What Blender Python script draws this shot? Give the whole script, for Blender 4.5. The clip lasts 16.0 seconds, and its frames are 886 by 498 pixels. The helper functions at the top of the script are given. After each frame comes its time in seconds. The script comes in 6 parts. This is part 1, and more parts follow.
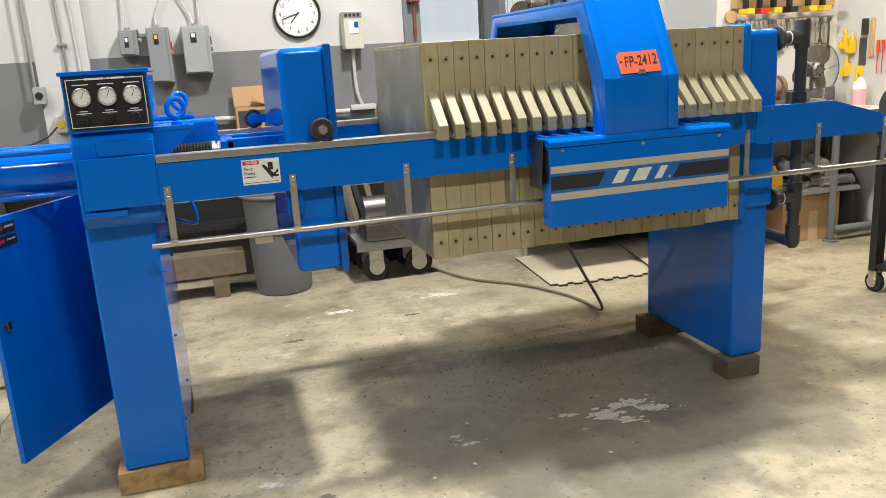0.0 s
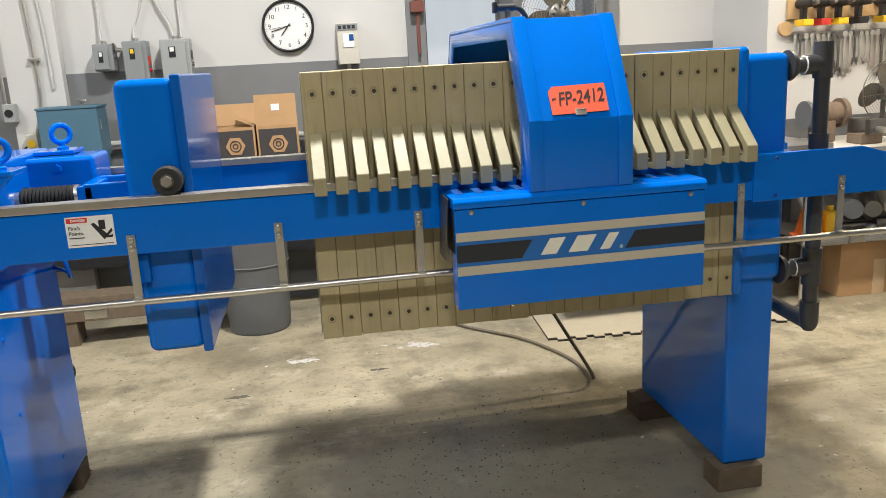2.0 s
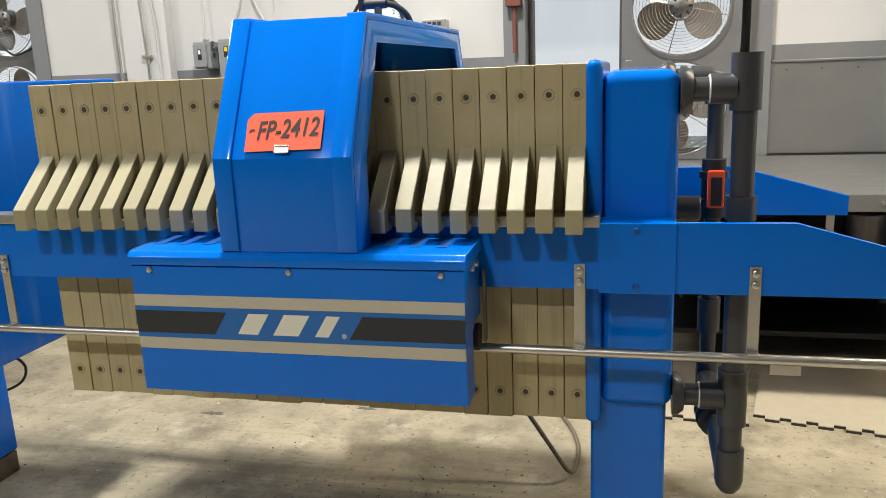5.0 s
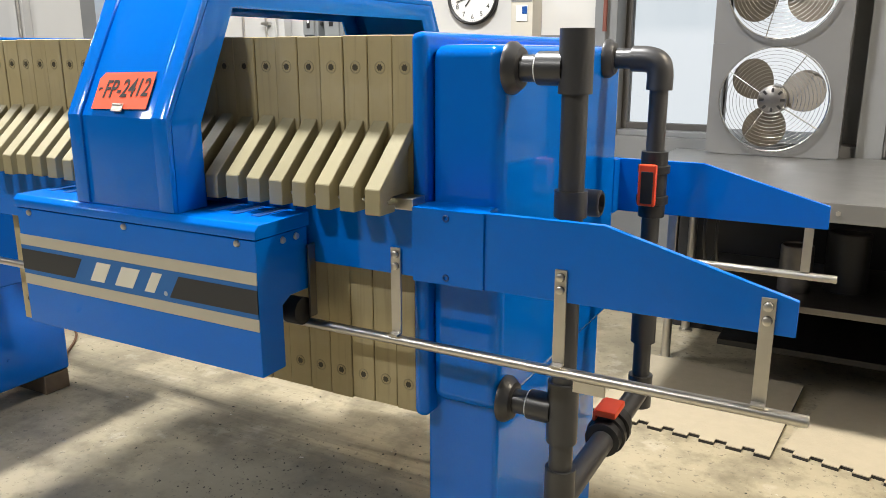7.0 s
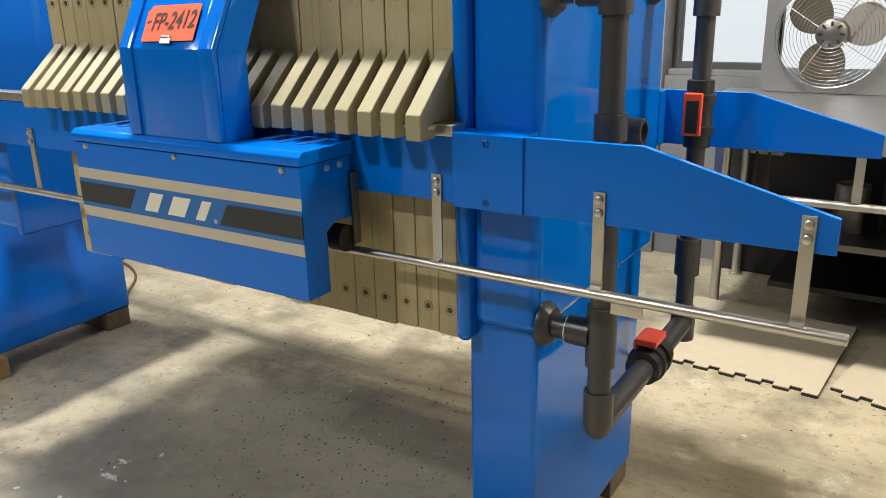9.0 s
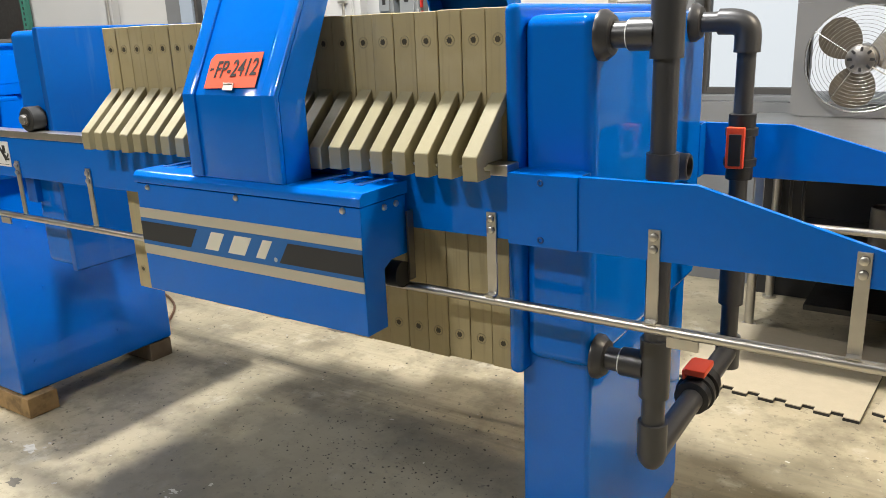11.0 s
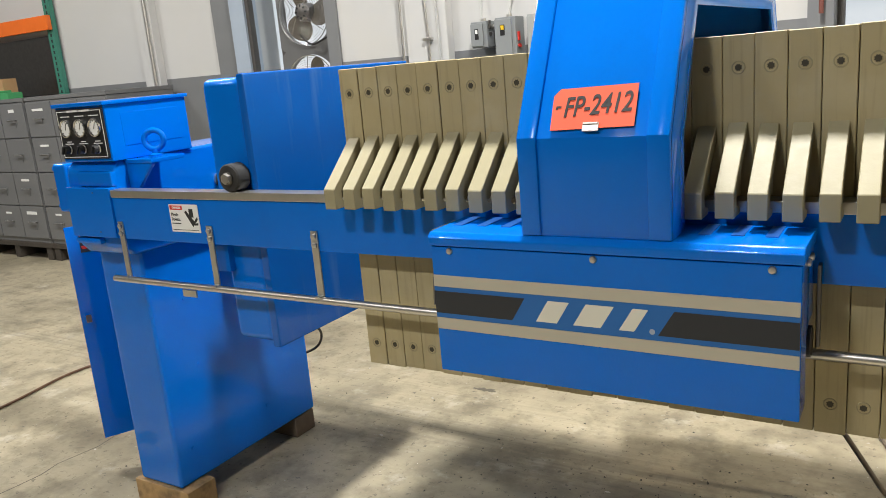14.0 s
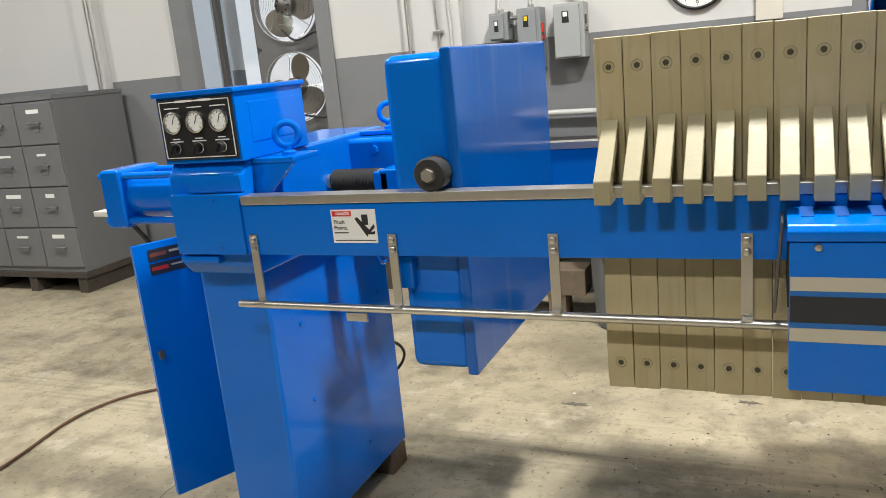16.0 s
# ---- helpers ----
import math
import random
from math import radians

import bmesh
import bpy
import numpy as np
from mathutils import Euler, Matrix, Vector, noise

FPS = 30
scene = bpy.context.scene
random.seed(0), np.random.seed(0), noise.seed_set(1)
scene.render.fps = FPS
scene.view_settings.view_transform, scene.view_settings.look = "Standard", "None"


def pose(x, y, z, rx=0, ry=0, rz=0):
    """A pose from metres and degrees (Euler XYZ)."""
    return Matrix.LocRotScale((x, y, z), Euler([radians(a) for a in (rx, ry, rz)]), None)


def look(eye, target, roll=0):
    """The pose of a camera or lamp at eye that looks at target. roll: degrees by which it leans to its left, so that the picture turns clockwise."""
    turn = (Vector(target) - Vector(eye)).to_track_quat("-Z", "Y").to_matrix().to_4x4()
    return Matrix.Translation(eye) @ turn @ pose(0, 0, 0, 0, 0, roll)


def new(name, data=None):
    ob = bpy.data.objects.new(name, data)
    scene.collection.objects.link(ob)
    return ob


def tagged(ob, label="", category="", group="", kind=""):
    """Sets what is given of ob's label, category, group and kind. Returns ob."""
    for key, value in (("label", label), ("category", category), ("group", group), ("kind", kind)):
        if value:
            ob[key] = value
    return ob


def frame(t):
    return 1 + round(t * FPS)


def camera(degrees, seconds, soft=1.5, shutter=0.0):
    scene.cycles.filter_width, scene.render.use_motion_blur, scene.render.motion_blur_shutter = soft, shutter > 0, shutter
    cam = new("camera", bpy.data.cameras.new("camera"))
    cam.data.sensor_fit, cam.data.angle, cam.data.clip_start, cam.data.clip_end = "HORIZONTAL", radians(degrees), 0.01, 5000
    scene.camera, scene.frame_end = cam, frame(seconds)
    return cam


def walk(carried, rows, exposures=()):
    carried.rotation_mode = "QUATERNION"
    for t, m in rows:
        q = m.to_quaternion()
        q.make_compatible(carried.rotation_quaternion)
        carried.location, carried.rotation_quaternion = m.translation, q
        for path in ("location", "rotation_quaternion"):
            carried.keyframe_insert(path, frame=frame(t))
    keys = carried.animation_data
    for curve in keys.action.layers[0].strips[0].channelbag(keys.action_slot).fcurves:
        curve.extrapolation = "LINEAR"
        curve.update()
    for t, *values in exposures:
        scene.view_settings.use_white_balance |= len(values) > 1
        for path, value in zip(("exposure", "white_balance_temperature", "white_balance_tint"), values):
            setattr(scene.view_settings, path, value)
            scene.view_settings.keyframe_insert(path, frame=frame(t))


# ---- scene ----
cam = camera(59.0, 16.0, soft=0.85)
PATH = [
    (0, (0.368, 0.466, 1.478), (0.912, 2.33, 0.997), -3.4),
    (0.5, (0.575, 0.51, 1.489), (1.102, 2.372, 0.985), -3.6),
    (1, (0.809, 0.569, 1.494), (1.299, 2.441, 0.988), -3.6),
    (1.5, (0.991, 0.725, 1.501), (1.412, 2.618, 1.012), -3.3),
    (2, (1.135, 0.924, 1.528), (1.455, 2.844, 1.067), -3.1),
    (2.5, (1.34, 1.045, 1.52), (1.534, 2.99, 1.096), -3.1),
    (3, (1.569, 1.187, 1.518), (1.601, 3.146, 1.116), -2.6),
    (3.5, (1.77, 1.341, 1.522), (1.692, 3.298, 1.115), -2.5),
    (4, (1.993, 1.457, 1.524), (1.76, 3.404, 1.131), -2.7),
    (4.5, (2.302, 1.47, 1.515), (1.918, 3.39, 1.106), -2.9),
    (5, (2.556, 1.539, 1.521), (2.108, 3.436, 1.076), -2.3),
    (5.2, (2.643, 1.608, 1.514), (2.172, 3.499, 1.064), -1.8),
    (7.3, (3.309, 1.871, 1.488), (2.342, 3.546, 0.978), -0.2),
    (7.5, (3.313, 1.869, 1.483), (2.337, 3.531, 0.947), -0.4),
    (8, (3.314, 1.868, 1.444), (2.32, 3.5, 0.853), -0.6),
    (8.2, (3.322, 1.871, 1.429), (2.31, 3.488, 0.828), -0.7),
    (10.3, (3.289, 1.787, 1.482), (2.258, 3.393, 0.883), -1.7),
    (10.5, (3.287, 1.784, 1.483), (2.242, 3.387, 0.902), -1.8),
    (11, (3.272, 1.773, 1.491), (2.201, 3.371, 0.944), -2.3),
    (11.5, (3.21, 1.741, 1.495), (2.121, 3.339, 0.982), -3.0),
    (12, (3.067, 1.683, 1.503), (1.97, 3.282, 1.012), -3.9),
    (12.5, (2.939, 1.636, 1.505), (1.847, 3.241, 1.028), -4.5),
    (13, (2.8, 1.642, 1.511), (1.716, 3.255, 1.042), -4.8),
    (13.5, (2.61, 1.654, 1.52), (1.542, 3.28, 1.056), -4.8),
    (14, (2.42, 1.607, 1.518), (1.381, 3.253, 1.057), -5.0),
    (14.5, (2.191, 1.539, 1.51), (1.191, 3.209, 1.05), -5.1),
    (15, (1.984, 1.515, 1.507), (1.042, 3.218, 1.045), -5.3),
    (15.5, (1.738, 1.537, 1.514), (0.87, 3.278, 1.048), -5.5),
    (16, (1.49, 1.506, 1.509), (0.712, 3.288, 1.042), -5.5),
]
walk(cam, [(t, look(eye, target, roll)) for t, eye, target, roll in PATH], [(0.0, 0.0), (1.5, -0.05), (2.5, -0.2), (3.8, -0.22), (5.0, -0.08), (7.4, 0.14), (8.2, 0.16), (10.5, 0.14), (12.0, 0.1), (14.0, 0.0), (16.0, 0.0)])

# ---- world and light ----
world = bpy.data.worlds.new("world")
scene.world = world
world.use_nodes = True
sky = world.node_tree.nodes.new("ShaderNodeTexSky")
sky.sky_type, sky.sun_disc, sky.sun_elevation, sky.sun_rotation = "NISHITA", False, radians(25), radians(20)
world.node_tree.links.new(sky.outputs[0], world.node_tree.nodes["Background"].inputs[0])
world.node_tree.nodes["Background"].inputs[1].default_value = 0.10
scene.view_settings.exposure = 0.0

CEILING = 4.7


def ceiling_lamp(x, y, z, lx, ly, watts, colour=(1.0, 0.985, 0.955)):
    data = bpy.data.lights.new("unseen_lamp", "AREA")
    data.shape, data.size, data.size_y, data.energy, data.color = "RECTANGLE", lx, ly, watts, colour
    ob = new("unseen_lamp", data)
    ob.matrix_world = pose(x, y, z)
    return ob


# unseen lamps: over the press and in front, placed to match cast shadows
ceiling_lamp(1.68, 3.66, CEILING - 0.3, 0.3, 0.24, 250)
# two more added as fill to brighten the far left
for hx in (-5.6, -2.2):
    ceiling_lamp(hx, 3.6, CEILING - 0.3, 1.15, 0.4, 125)
# front lamps follow the rod and hood shadows, the leftmost is added fill
for hx, watts in ((-3.6, 40), (-1.2, 68), (1.3, 100)):
    ceiling_lamp(hx, 0.0, CEILING - 0.3, 0.4, 0.2, watts)
# warm lamp added to brighten the workbench corner, no fitting built
ceiling_lamp(4.5, 4.1, 3.2, 1.15, 0.12, 75, (1.0, 0.86, 0.66))

# ---- materials ----
def material(name, colour, rough=0.5, metal=0.0, vary=0.12, scale=8.0, bump=0.0, bump_scale=60.0, coat=0.0, spec=0.5, random_tint=0.0, stain=None, stain_scale=3.0, stain_amount=0.3):
    mat = bpy.data.materials.new(name)
    mat.use_nodes = True
    nt = mat.node_tree
    b = nt.nodes["Principled BSDF"]
    b.inputs["Roughness"].default_value, b.inputs["Metallic"].default_value = rough, metal
    b.inputs["Specular IOR Level"].default_value = spec
    b.inputs["Coat Weight"].default_value = coat
    b.inputs["Coat Roughness"].default_value = 0.12
    link, mk = nt.links.new, nt.nodes.new
    co = mk("ShaderNodeTexCoord")
    geo = mk("ShaderNodeNewGeometry")
    n1 = mk("ShaderNodeTexNoise")
    n1.inputs["Scale"].default_value, n1.inputs["Detail"].default_value = scale, 6
    link(geo.outputs["Position"], n1.inputs["Vector"])
    mix = mk("ShaderNodeMix")
    mix.data_type = "RGBA"
    dark = [c * (1 - vary) for c in colour]
    light = [min(1, c * (1 + vary)) for c in colour]
    mix.inputs["A"].default_value, mix.inputs["B"].default_value = (*dark, 1), (*light, 1)
    link(n1.outputs["Fac"], mix.inputs["Factor"])
    out = mix.outputs["Result"]
    if stain:
        n2 = mk("ShaderNodeTexNoise")
        n2.inputs["Scale"].default_value, n2.inputs["Detail"].default_value = stain_scale, 8
        link(geo.outputs["Position"], n2.inputs["Vector"])
        ramp = mk("ShaderNodeValToRGB")
        ramp.color_ramp.elements[0].position, ramp.color_ramp.elements[1].position = 0.5, 0.68
        ramp.color_ramp.elements[1].color = (stain_amount, stain_amount, stain_amount, 1)
        link(n2.outputs["Fac"], ramp.inputs["Fac"])
        m2 = mk("ShaderNodeMix")
        m2.data_type = "RGBA"
        m2.inputs["B"].default_value = (*stain, 1)
        link(ramp.outputs["Color"], m2.inputs["Factor"])
        link(out, m2.inputs["A"])
        out = m2.outputs["Result"]
    if random_tint:
        info = mk("ShaderNodeObjectInfo")
        hsv = mk("ShaderNodeHueSaturation")
        mr = mk("ShaderNodeMapRange")
        mr.inputs["To Min"].default_value, mr.inputs["To Max"].default_value = 1 - random_tint, 1 + random_tint
        link(info.outputs["Random"], mr.inputs["Value"])
        link(mr.outputs["Result"], hsv.inputs["Value"])
        link(out, hsv.inputs["Color"])
        out = hsv.outputs["Color"]
    link(out, b.inputs["Base Color"])
    nr = mk("ShaderNodeTexNoise")
    nr.inputs["Scale"].default_value, nr.inputs["Detail"].default_value = scale * 2.3, 5
    link(geo.outputs["Position"], nr.inputs["Vector"])
    rr = mk("ShaderNodeMapRange")
    rr.inputs["To Min"].default_value, rr.inputs["To Max"].default_value = rough * 0.8, min(1, rough * 1.2)
    link(nr.outputs["Fac"], rr.inputs["Value"])
    link(rr.outputs["Result"], b.inputs["Roughness"])
    if bump:
        nb = mk("ShaderNodeTexNoise")
        nb.inputs["Scale"].default_value, nb.inputs["Detail"].default_value = bump_scale, 4
        link(geo.outputs["Position"], nb.inputs["Vector"])
        bp = mk("ShaderNodeBump")
        bp.inputs["Strength"].default_value, bp.inputs["Distance"].default_value = bump, 0.004
        link(nb.outputs["Fac"], bp.inputs["Height"])
        link(bp.outputs["Normal"], b.inputs["Normal"])
    return mat


def streaked(mat, colour, stretch, low, high, amount):
    """Lays a stretched, broken layer of wear over a material's colour."""
    nt = mat.node_tree
    b = nt.nodes["Principled BSDF"]
    base = b.inputs["Base Color"].links[0].from_socket
    geo, mp, n = nt.nodes.new("ShaderNodeNewGeometry"), nt.nodes.new("ShaderNodeMapping"), nt.nodes.new("ShaderNodeTexNoise")
    mp.inputs["Scale"].default_value = stretch
    n.inputs["Scale"].default_value, n.inputs["Detail"].default_value, n.inputs["Roughness"].default_value = 1.0, 6, 0.6
    mr, mix = nt.nodes.new("ShaderNodeMapRange"), nt.nodes.new("ShaderNodeMix")
    mr.inputs["From Min"].default_value, mr.inputs["From Max"].default_value, mr.inputs["To Max"].default_value = low, high, amount
    mix.data_type = "RGBA"
    mix.inputs["B"].default_value = (*colour, 1)
    nt.links.new(geo.outputs["Position"], mp.inputs["Vector"])
    nt.links.new(mp.outputs["Vector"], n.inputs["Vector"])
    nt.links.new(n.outputs["Fac"], mr.inputs["Value"])
    nt.links.new(mr.outputs["Result"], mix.inputs["Factor"])
    nt.links.new(base, mix.inputs["A"])
    nt.links.new(mix.outputs["Result"], b.inputs["Base Color"])
    return mat


CEIL = material("grey_ceiling", (0.22, 0.22, 0.215), 0.8, vary=0.05)
BLUE = material("blue_enamel", (0.0004, 0.145, 0.63), 0.08, vary=0.05, scale=5, bump=0.010, bump_scale=45, coat=0.0, spec=0.34, stain=(0.001, 0.122, 0.52), stain_scale=2.2, stain_amount=0.25)
# BLUE darkened so the overlit head face looks shaded; the streaks are scuffs
BLUE_SCUFF_SHADED = streaked(material("scuffed_shaded_blue_enamel", (0.001, 0.10, 0.44), 0.10, vary=0.10, scale=4, bump=0.02, bump_scale=14, coat=0.0, spec=0.45), (0.10, 0.22, 0.46), (11, 17, 1.5), 0.56, 0.80, 0.4)
BLUE_BAND = material("dull_blue_vinyl", (0.012, 0.13, 0.42), 0.45, vary=0.04)
CONDUIT = material("pale_painted_conduit", (0.5, 0.5, 0.48), 0.5, vary=0.05)
BOX_PALE = material("pale_grey_enclosure", (0.33, 0.345, 0.34), 0.45, vary=0.05)
BEIGE = material("beige_plastic", (0.55, 0.52, 0.45), 0.5, vary=0.06)
PRINT = material("dark_print_on_card", (0.05, 0.045, 0.045), 0.6, vary=0.3, scale=60)
RUST = material("rust_red_paint", (0.16, 0.05, 0.035), 0.6, vary=0.2)
OLD_WOOD = material("old_grey_wood", (0.15, 0.112, 0.075), 0.8, vary=0.3, scale=20, bump=0.3, bump_scale=60)
PLYWOOD = material("plywood", (0.48, 0.32, 0.16), 0.65, vary=0.15, scale=16)
CARD_PALE = material("pale_cardboard", (0.58, 0.42, 0.25), 0.75, vary=0.1)
CAN_GREY = material("grey_plastic", (0.12, 0.125, 0.13), 0.55, vary=0.12, scale=8)
WORKTOP = material("pale_worktop", (0.62, 0.60, 0.55), 0.45, vary=0.1, scale=7)
DARK_CABLE = material("grey_brown_cable_sheath", (0.17, 0.14, 0.10), 0.55, vary=0.15)
DARK_WOOD = material("dark_skid_wood", (0.055, 0.045, 0.035), 0.8, vary=0.35, scale=20, bump=0.3, bump_scale=60)
RUSTY = material("rusty_cast_iron", (0.17, 0.12, 0.085), 0.7, vary=0.35, scale=30, bump=0.2, bump_scale=80)
GREEN_BOX = material("green_carton", (0.06, 0.33, 0.12), 0.6, vary=0.08)
BAG = material("dark_canvas", (0.035, 0.04, 0.045), 0.9, vary=0.25, scale=20, bump=0.3, bump_scale=50)
SPLASH = material("dried_white_splash", (0.62, 0.60, 0.55), 0.75, vary=0.2, scale=60, stain=(0.35, 0.33, 0.28), stain_scale=40, stain_amount=0.8)
GRIME = material("dark_grime", (0.13, 0.115, 0.09), 0.5, vary=0.3, scale=30)
CHIPS = material("dark_chips", (0.075, 0.07, 0.06), 0.7, vary=0.4, scale=80)
PANEL_GREY = material("grey_galvanised_panel", (0.185, 0.185, 0.185), 0.42, metal=0.35, vary=0.1, scale=5)
PALE_BLUE = material("pale_blue_grey_paint", (0.36, 0.42, 0.50), 0.45, vary=0.06)
# BLUE darkened to hold the shade of slots and screw recesses; also a screen
BLUE_DARK = material("shaded_blue_and_screen", (0.008, 0.07, 0.28), 0.4, vary=0.1, scale=6)
TAN = streaked(material("tan_polypropylene", (0.40, 0.335, 0.185), 0.55, vary=0.08, scale=14, bump=0.12, bump_scale=90, random_tint=0.06, stain=(0.5, 0.45, 0.32), stain_scale=9, stain_amount=0.25), (0.24, 0.20, 0.11), (60, 60, 3.5), 0.54, 0.72, 0.45)
TAN_LUG = material("pale_tan_lug", (0.325, 0.288, 0.172), 0.5, vary=0.08, scale=20, bump=0.1, bump_scale=90, random_tint=0.06)
SCUFFED = material("scuffed_pale_plastic", (0.31, 0.29, 0.20), 0.6, vary=0.2, scale=7, stain=(0.50, 0.50, 0.43), stain_scale=5, stain_amount=0.6)
STEEL = material("stainless_steel", (0.60, 0.58, 0.54), 0.38, metal=1.0, vary=0.1, scale=30, bump=0.012, bump_scale=200)
STEEL_DARK = material("dark_steel", (0.20, 0.19, 0.18), 0.4, metal=1.0, vary=0.2, scale=30)
PVC = material("dark_grey_plastic_pipe", (0.045, 0.045, 0.047), 0.35, vary=0.12, scale=18, bump=0.04)
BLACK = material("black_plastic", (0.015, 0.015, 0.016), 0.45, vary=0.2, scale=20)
PORT = material("dark_port_hole", (0.05, 0.042, 0.025), 0.6, vary=0.2, scale=60)
RUBBER = material("black_rubber", (0.02, 0.02, 0.02), 0.7, vary=0.2, scale=20)
RED_VALVE = material("orange_red_plastic", (0.75, 0.07, 0.02), 0.4, vary=0.06)
TAG = material("orange_paper_tag", (0.86, 0.11, 0.045), 0.6, vary=0.04)
INK = material("black_marker_ink", (0.02, 0.02, 0.02), 0.6, vary=0.1)
STRIPE = material("beige_stripe_vinyl", (0.48, 0.45, 0.36), 0.45, vary=0.05)
STRIPE_DARK = material("charcoal_stripe_vinyl", (0.022, 0.025, 0.032), 0.4, vary=0.1)
PALE = material("pale_lettering_vinyl", (0.72, 0.70, 0.60), 0.45, vary=0.04)
WHITE = material("white_sticker", (0.8, 0.8, 0.78), 0.5, vary=0.04)
RED = material("red_print", (0.6, 0.03, 0.02), 0.5)
WALL_WHITE = material("white_wall_paint", (0.56, 0.555, 0.54), 0.75, vary=0.04, scale=2, bump=0.05, bump_scale=40, stain=(0.6, 0.57, 0.5), stain_scale=1.3, stain_amount=0.2)
WALL_GREY = material("grey_wall_paint", (0.185, 0.19, 0.195), 0.6, vary=0.08, scale=2.5, bump=0.05, bump_scale=40, stain=(0.14, 0.14, 0.14), stain_scale=2, stain_amount=0.4)
FRAME_GREY = material("grey_painted_steel", (0.19, 0.195, 0.20), 0.45, vary=0.08)
SILVER = material("galvanised_sheet", (0.30, 0.30, 0.295), 0.38, metal=0.75, vary=0.1, scale=6)
CABINET_GREY = material("grey_cabinet_enamel", (0.155, 0.157, 0.16), 0.42, vary=0.07, scale=4)
BOX_GREY = material("grey_enclosure_enamel", (0.24, 0.255, 0.26), 0.45, vary=0.06)
CARD = material("brown_cardboard", (0.45, 0.27, 0.13), 0.8, vary=0.1, scale=12)
WOOD = material("pallet_wood", (0.42, 0.27, 0.12), 0.75, vary=0.3, scale=25, bump=0.3, bump_scale=60, stain=(0.12, 0.08, 0.04), stain_scale=14, stain_amount=0.7)
TEAL = material("teal_enamel", (0.07, 0.155, 0.22), 0.45, vary=0.07)
MAT_FOAM = material("beige_foam_mat", (0.46, 0.40, 0.29), 0.8, vary=0.08, scale=20, bump=0.3, bump_scale=120)
GREEN = material("green_rack_enamel", (0.05, 0.22, 0.16), 0.5)
ORANGE = material("orange_rack_enamel", (0.85, 0.17, 0.02), 0.5)
YELLOW = material("yellow_plastic", (0.8, 0.5, 0.02), 0.5)
BROWN_FAN = material("dull_fan_blade", (0.09, 0.075, 0.055), 0.45, metal=0.0, vary=0.2)
CHROME = material("bright_wire", (0.55, 0.55, 0.53), 0.25, metal=1.0, vary=0.05)
PINK = material("pink_liquid_bottle", (0.75, 0.35, 0.4), 0.35, vary=0.05)
BROWN_HOSE = material("brown_rubber_hose", (0.11, 0.055, 0.03), 0.6, vary=0.1)


# ---- mesh helpers ----
def finish(name, bm, mat, parent=None, label="", smooth=38):
    me = bpy.data.meshes.new(name)
    bmesh.ops.recalc_face_normals(bm, faces=bm.faces)
    for f in bm.faces:
        f.smooth = True
    bm.to_mesh(me)
    bm.free()
    me.set_sharp_from_angle(angle=radians(smooth))
    me.materials.append(mat)
    ob = new(name, me)
    if smooth >= 30 and 20 < len(me.polygons) < 700:
        wn = ob.modifiers.new("weighted", "WEIGHTED_NORMAL")
        wn.keep_sharp, wn.weight = True, 80
    if parent is not None:
        ob.parent = parent
        ob.matrix_parent_inverse = parent.matrix_world.inverted()
    if label:
        tagged(ob, label)
    return ob


def part(name, bm, mat, parent, label="", smooth=38):
    return finish(name, bm, mat, parent, label, smooth)


def thing(name, at, label, category, group="", kind=""):
    ob = new(name)
    ob.empty_display_size = 0.05
    ob.location = at
    bpy.context.view_layer.update()
    return tagged(ob, label, category, group, kind)


def bevel(bm, width, seg=2, limit=30):
    edges = [e for e in bm.edges if len(e.link_faces) == 2 and e.calc_face_angle(0) > radians(limit)]
    if width > 0 and edges:
        bmesh.ops.bevel(bm, geom=edges, offset=width, segments=seg, affect="EDGES", profile=0.5, clamp_overlap=True)


def merge(*bms):
    out = bms[0]
    for b in bms[1:]:
        me = bpy.data.meshes.new("tmp")
        b.to_mesh(me)
        b.free()
        out.from_mesh(me)
        bpy.data.meshes.remove(me)
    return out


def bx(x0, x1, y0, y1, z0, z1, bev=0.0, seg=2):
    bm = bmesh.new()
    bmesh.ops.create_cube(bm, size=1)
    for v in bm.verts:
        v.co = Vector((x0 + (v.co.x + 0.5) * (x1 - x0), y0 + (v.co.y + 0.5) * (y1 - y0), z0 + (v.co.z + 0.5) * (z1 - z0)))
    bevel(bm, bev, seg)
    return bm


def prism(pts, axis, a0, a1, bev=0.0, seg=2):
    """A flat outline pushed along an axis: 'x' takes (y, z), 'y' takes (x, z), 'z' takes (x, y)."""
    bm = bmesh.new()

    def put(p, a):
        return {"x": (a, p[0], p[1]), "y": (p[0], a, p[1]), "z": (p[0], p[1], a)}[axis]

    va = [bm.verts.new(put(p, a0)) for p in pts]
    vb = [bm.verts.new(put(p, a1)) for p in pts]
    bm.faces.new(va)
    bm.faces.new(vb[::-1])
    n = len(pts)
    for i in range(n):
        bm.faces.new((va[i], vb[i], vb[(i + 1) % n], va[(i + 1) % n]))
    bmesh.ops.recalc_face_normals(bm, faces=bm.faces)
    bevel(bm, bev, seg)
    return bm


def rod(p0, p1, r0, r1=None, seg=20, bev=0.0):
    p0, p1 = Vector(p0), Vector(p1)
    bm = bmesh.new()
    d = p1 - p0
    bmesh.ops.create_cone(bm, cap_ends=True, segments=seg, radius1=r0, radius2=r0 if r1 is None else r1, depth=d.length)
    bmesh.ops.transform(bm, matrix=Matrix.Translation((p0 + p1) / 2) @ d.to_track_quat("Z", "Y").to_matrix().to_4x4(), verts=bm.verts)
    if bev:
        bevel(bm, bev, 2, 50)
    return bm


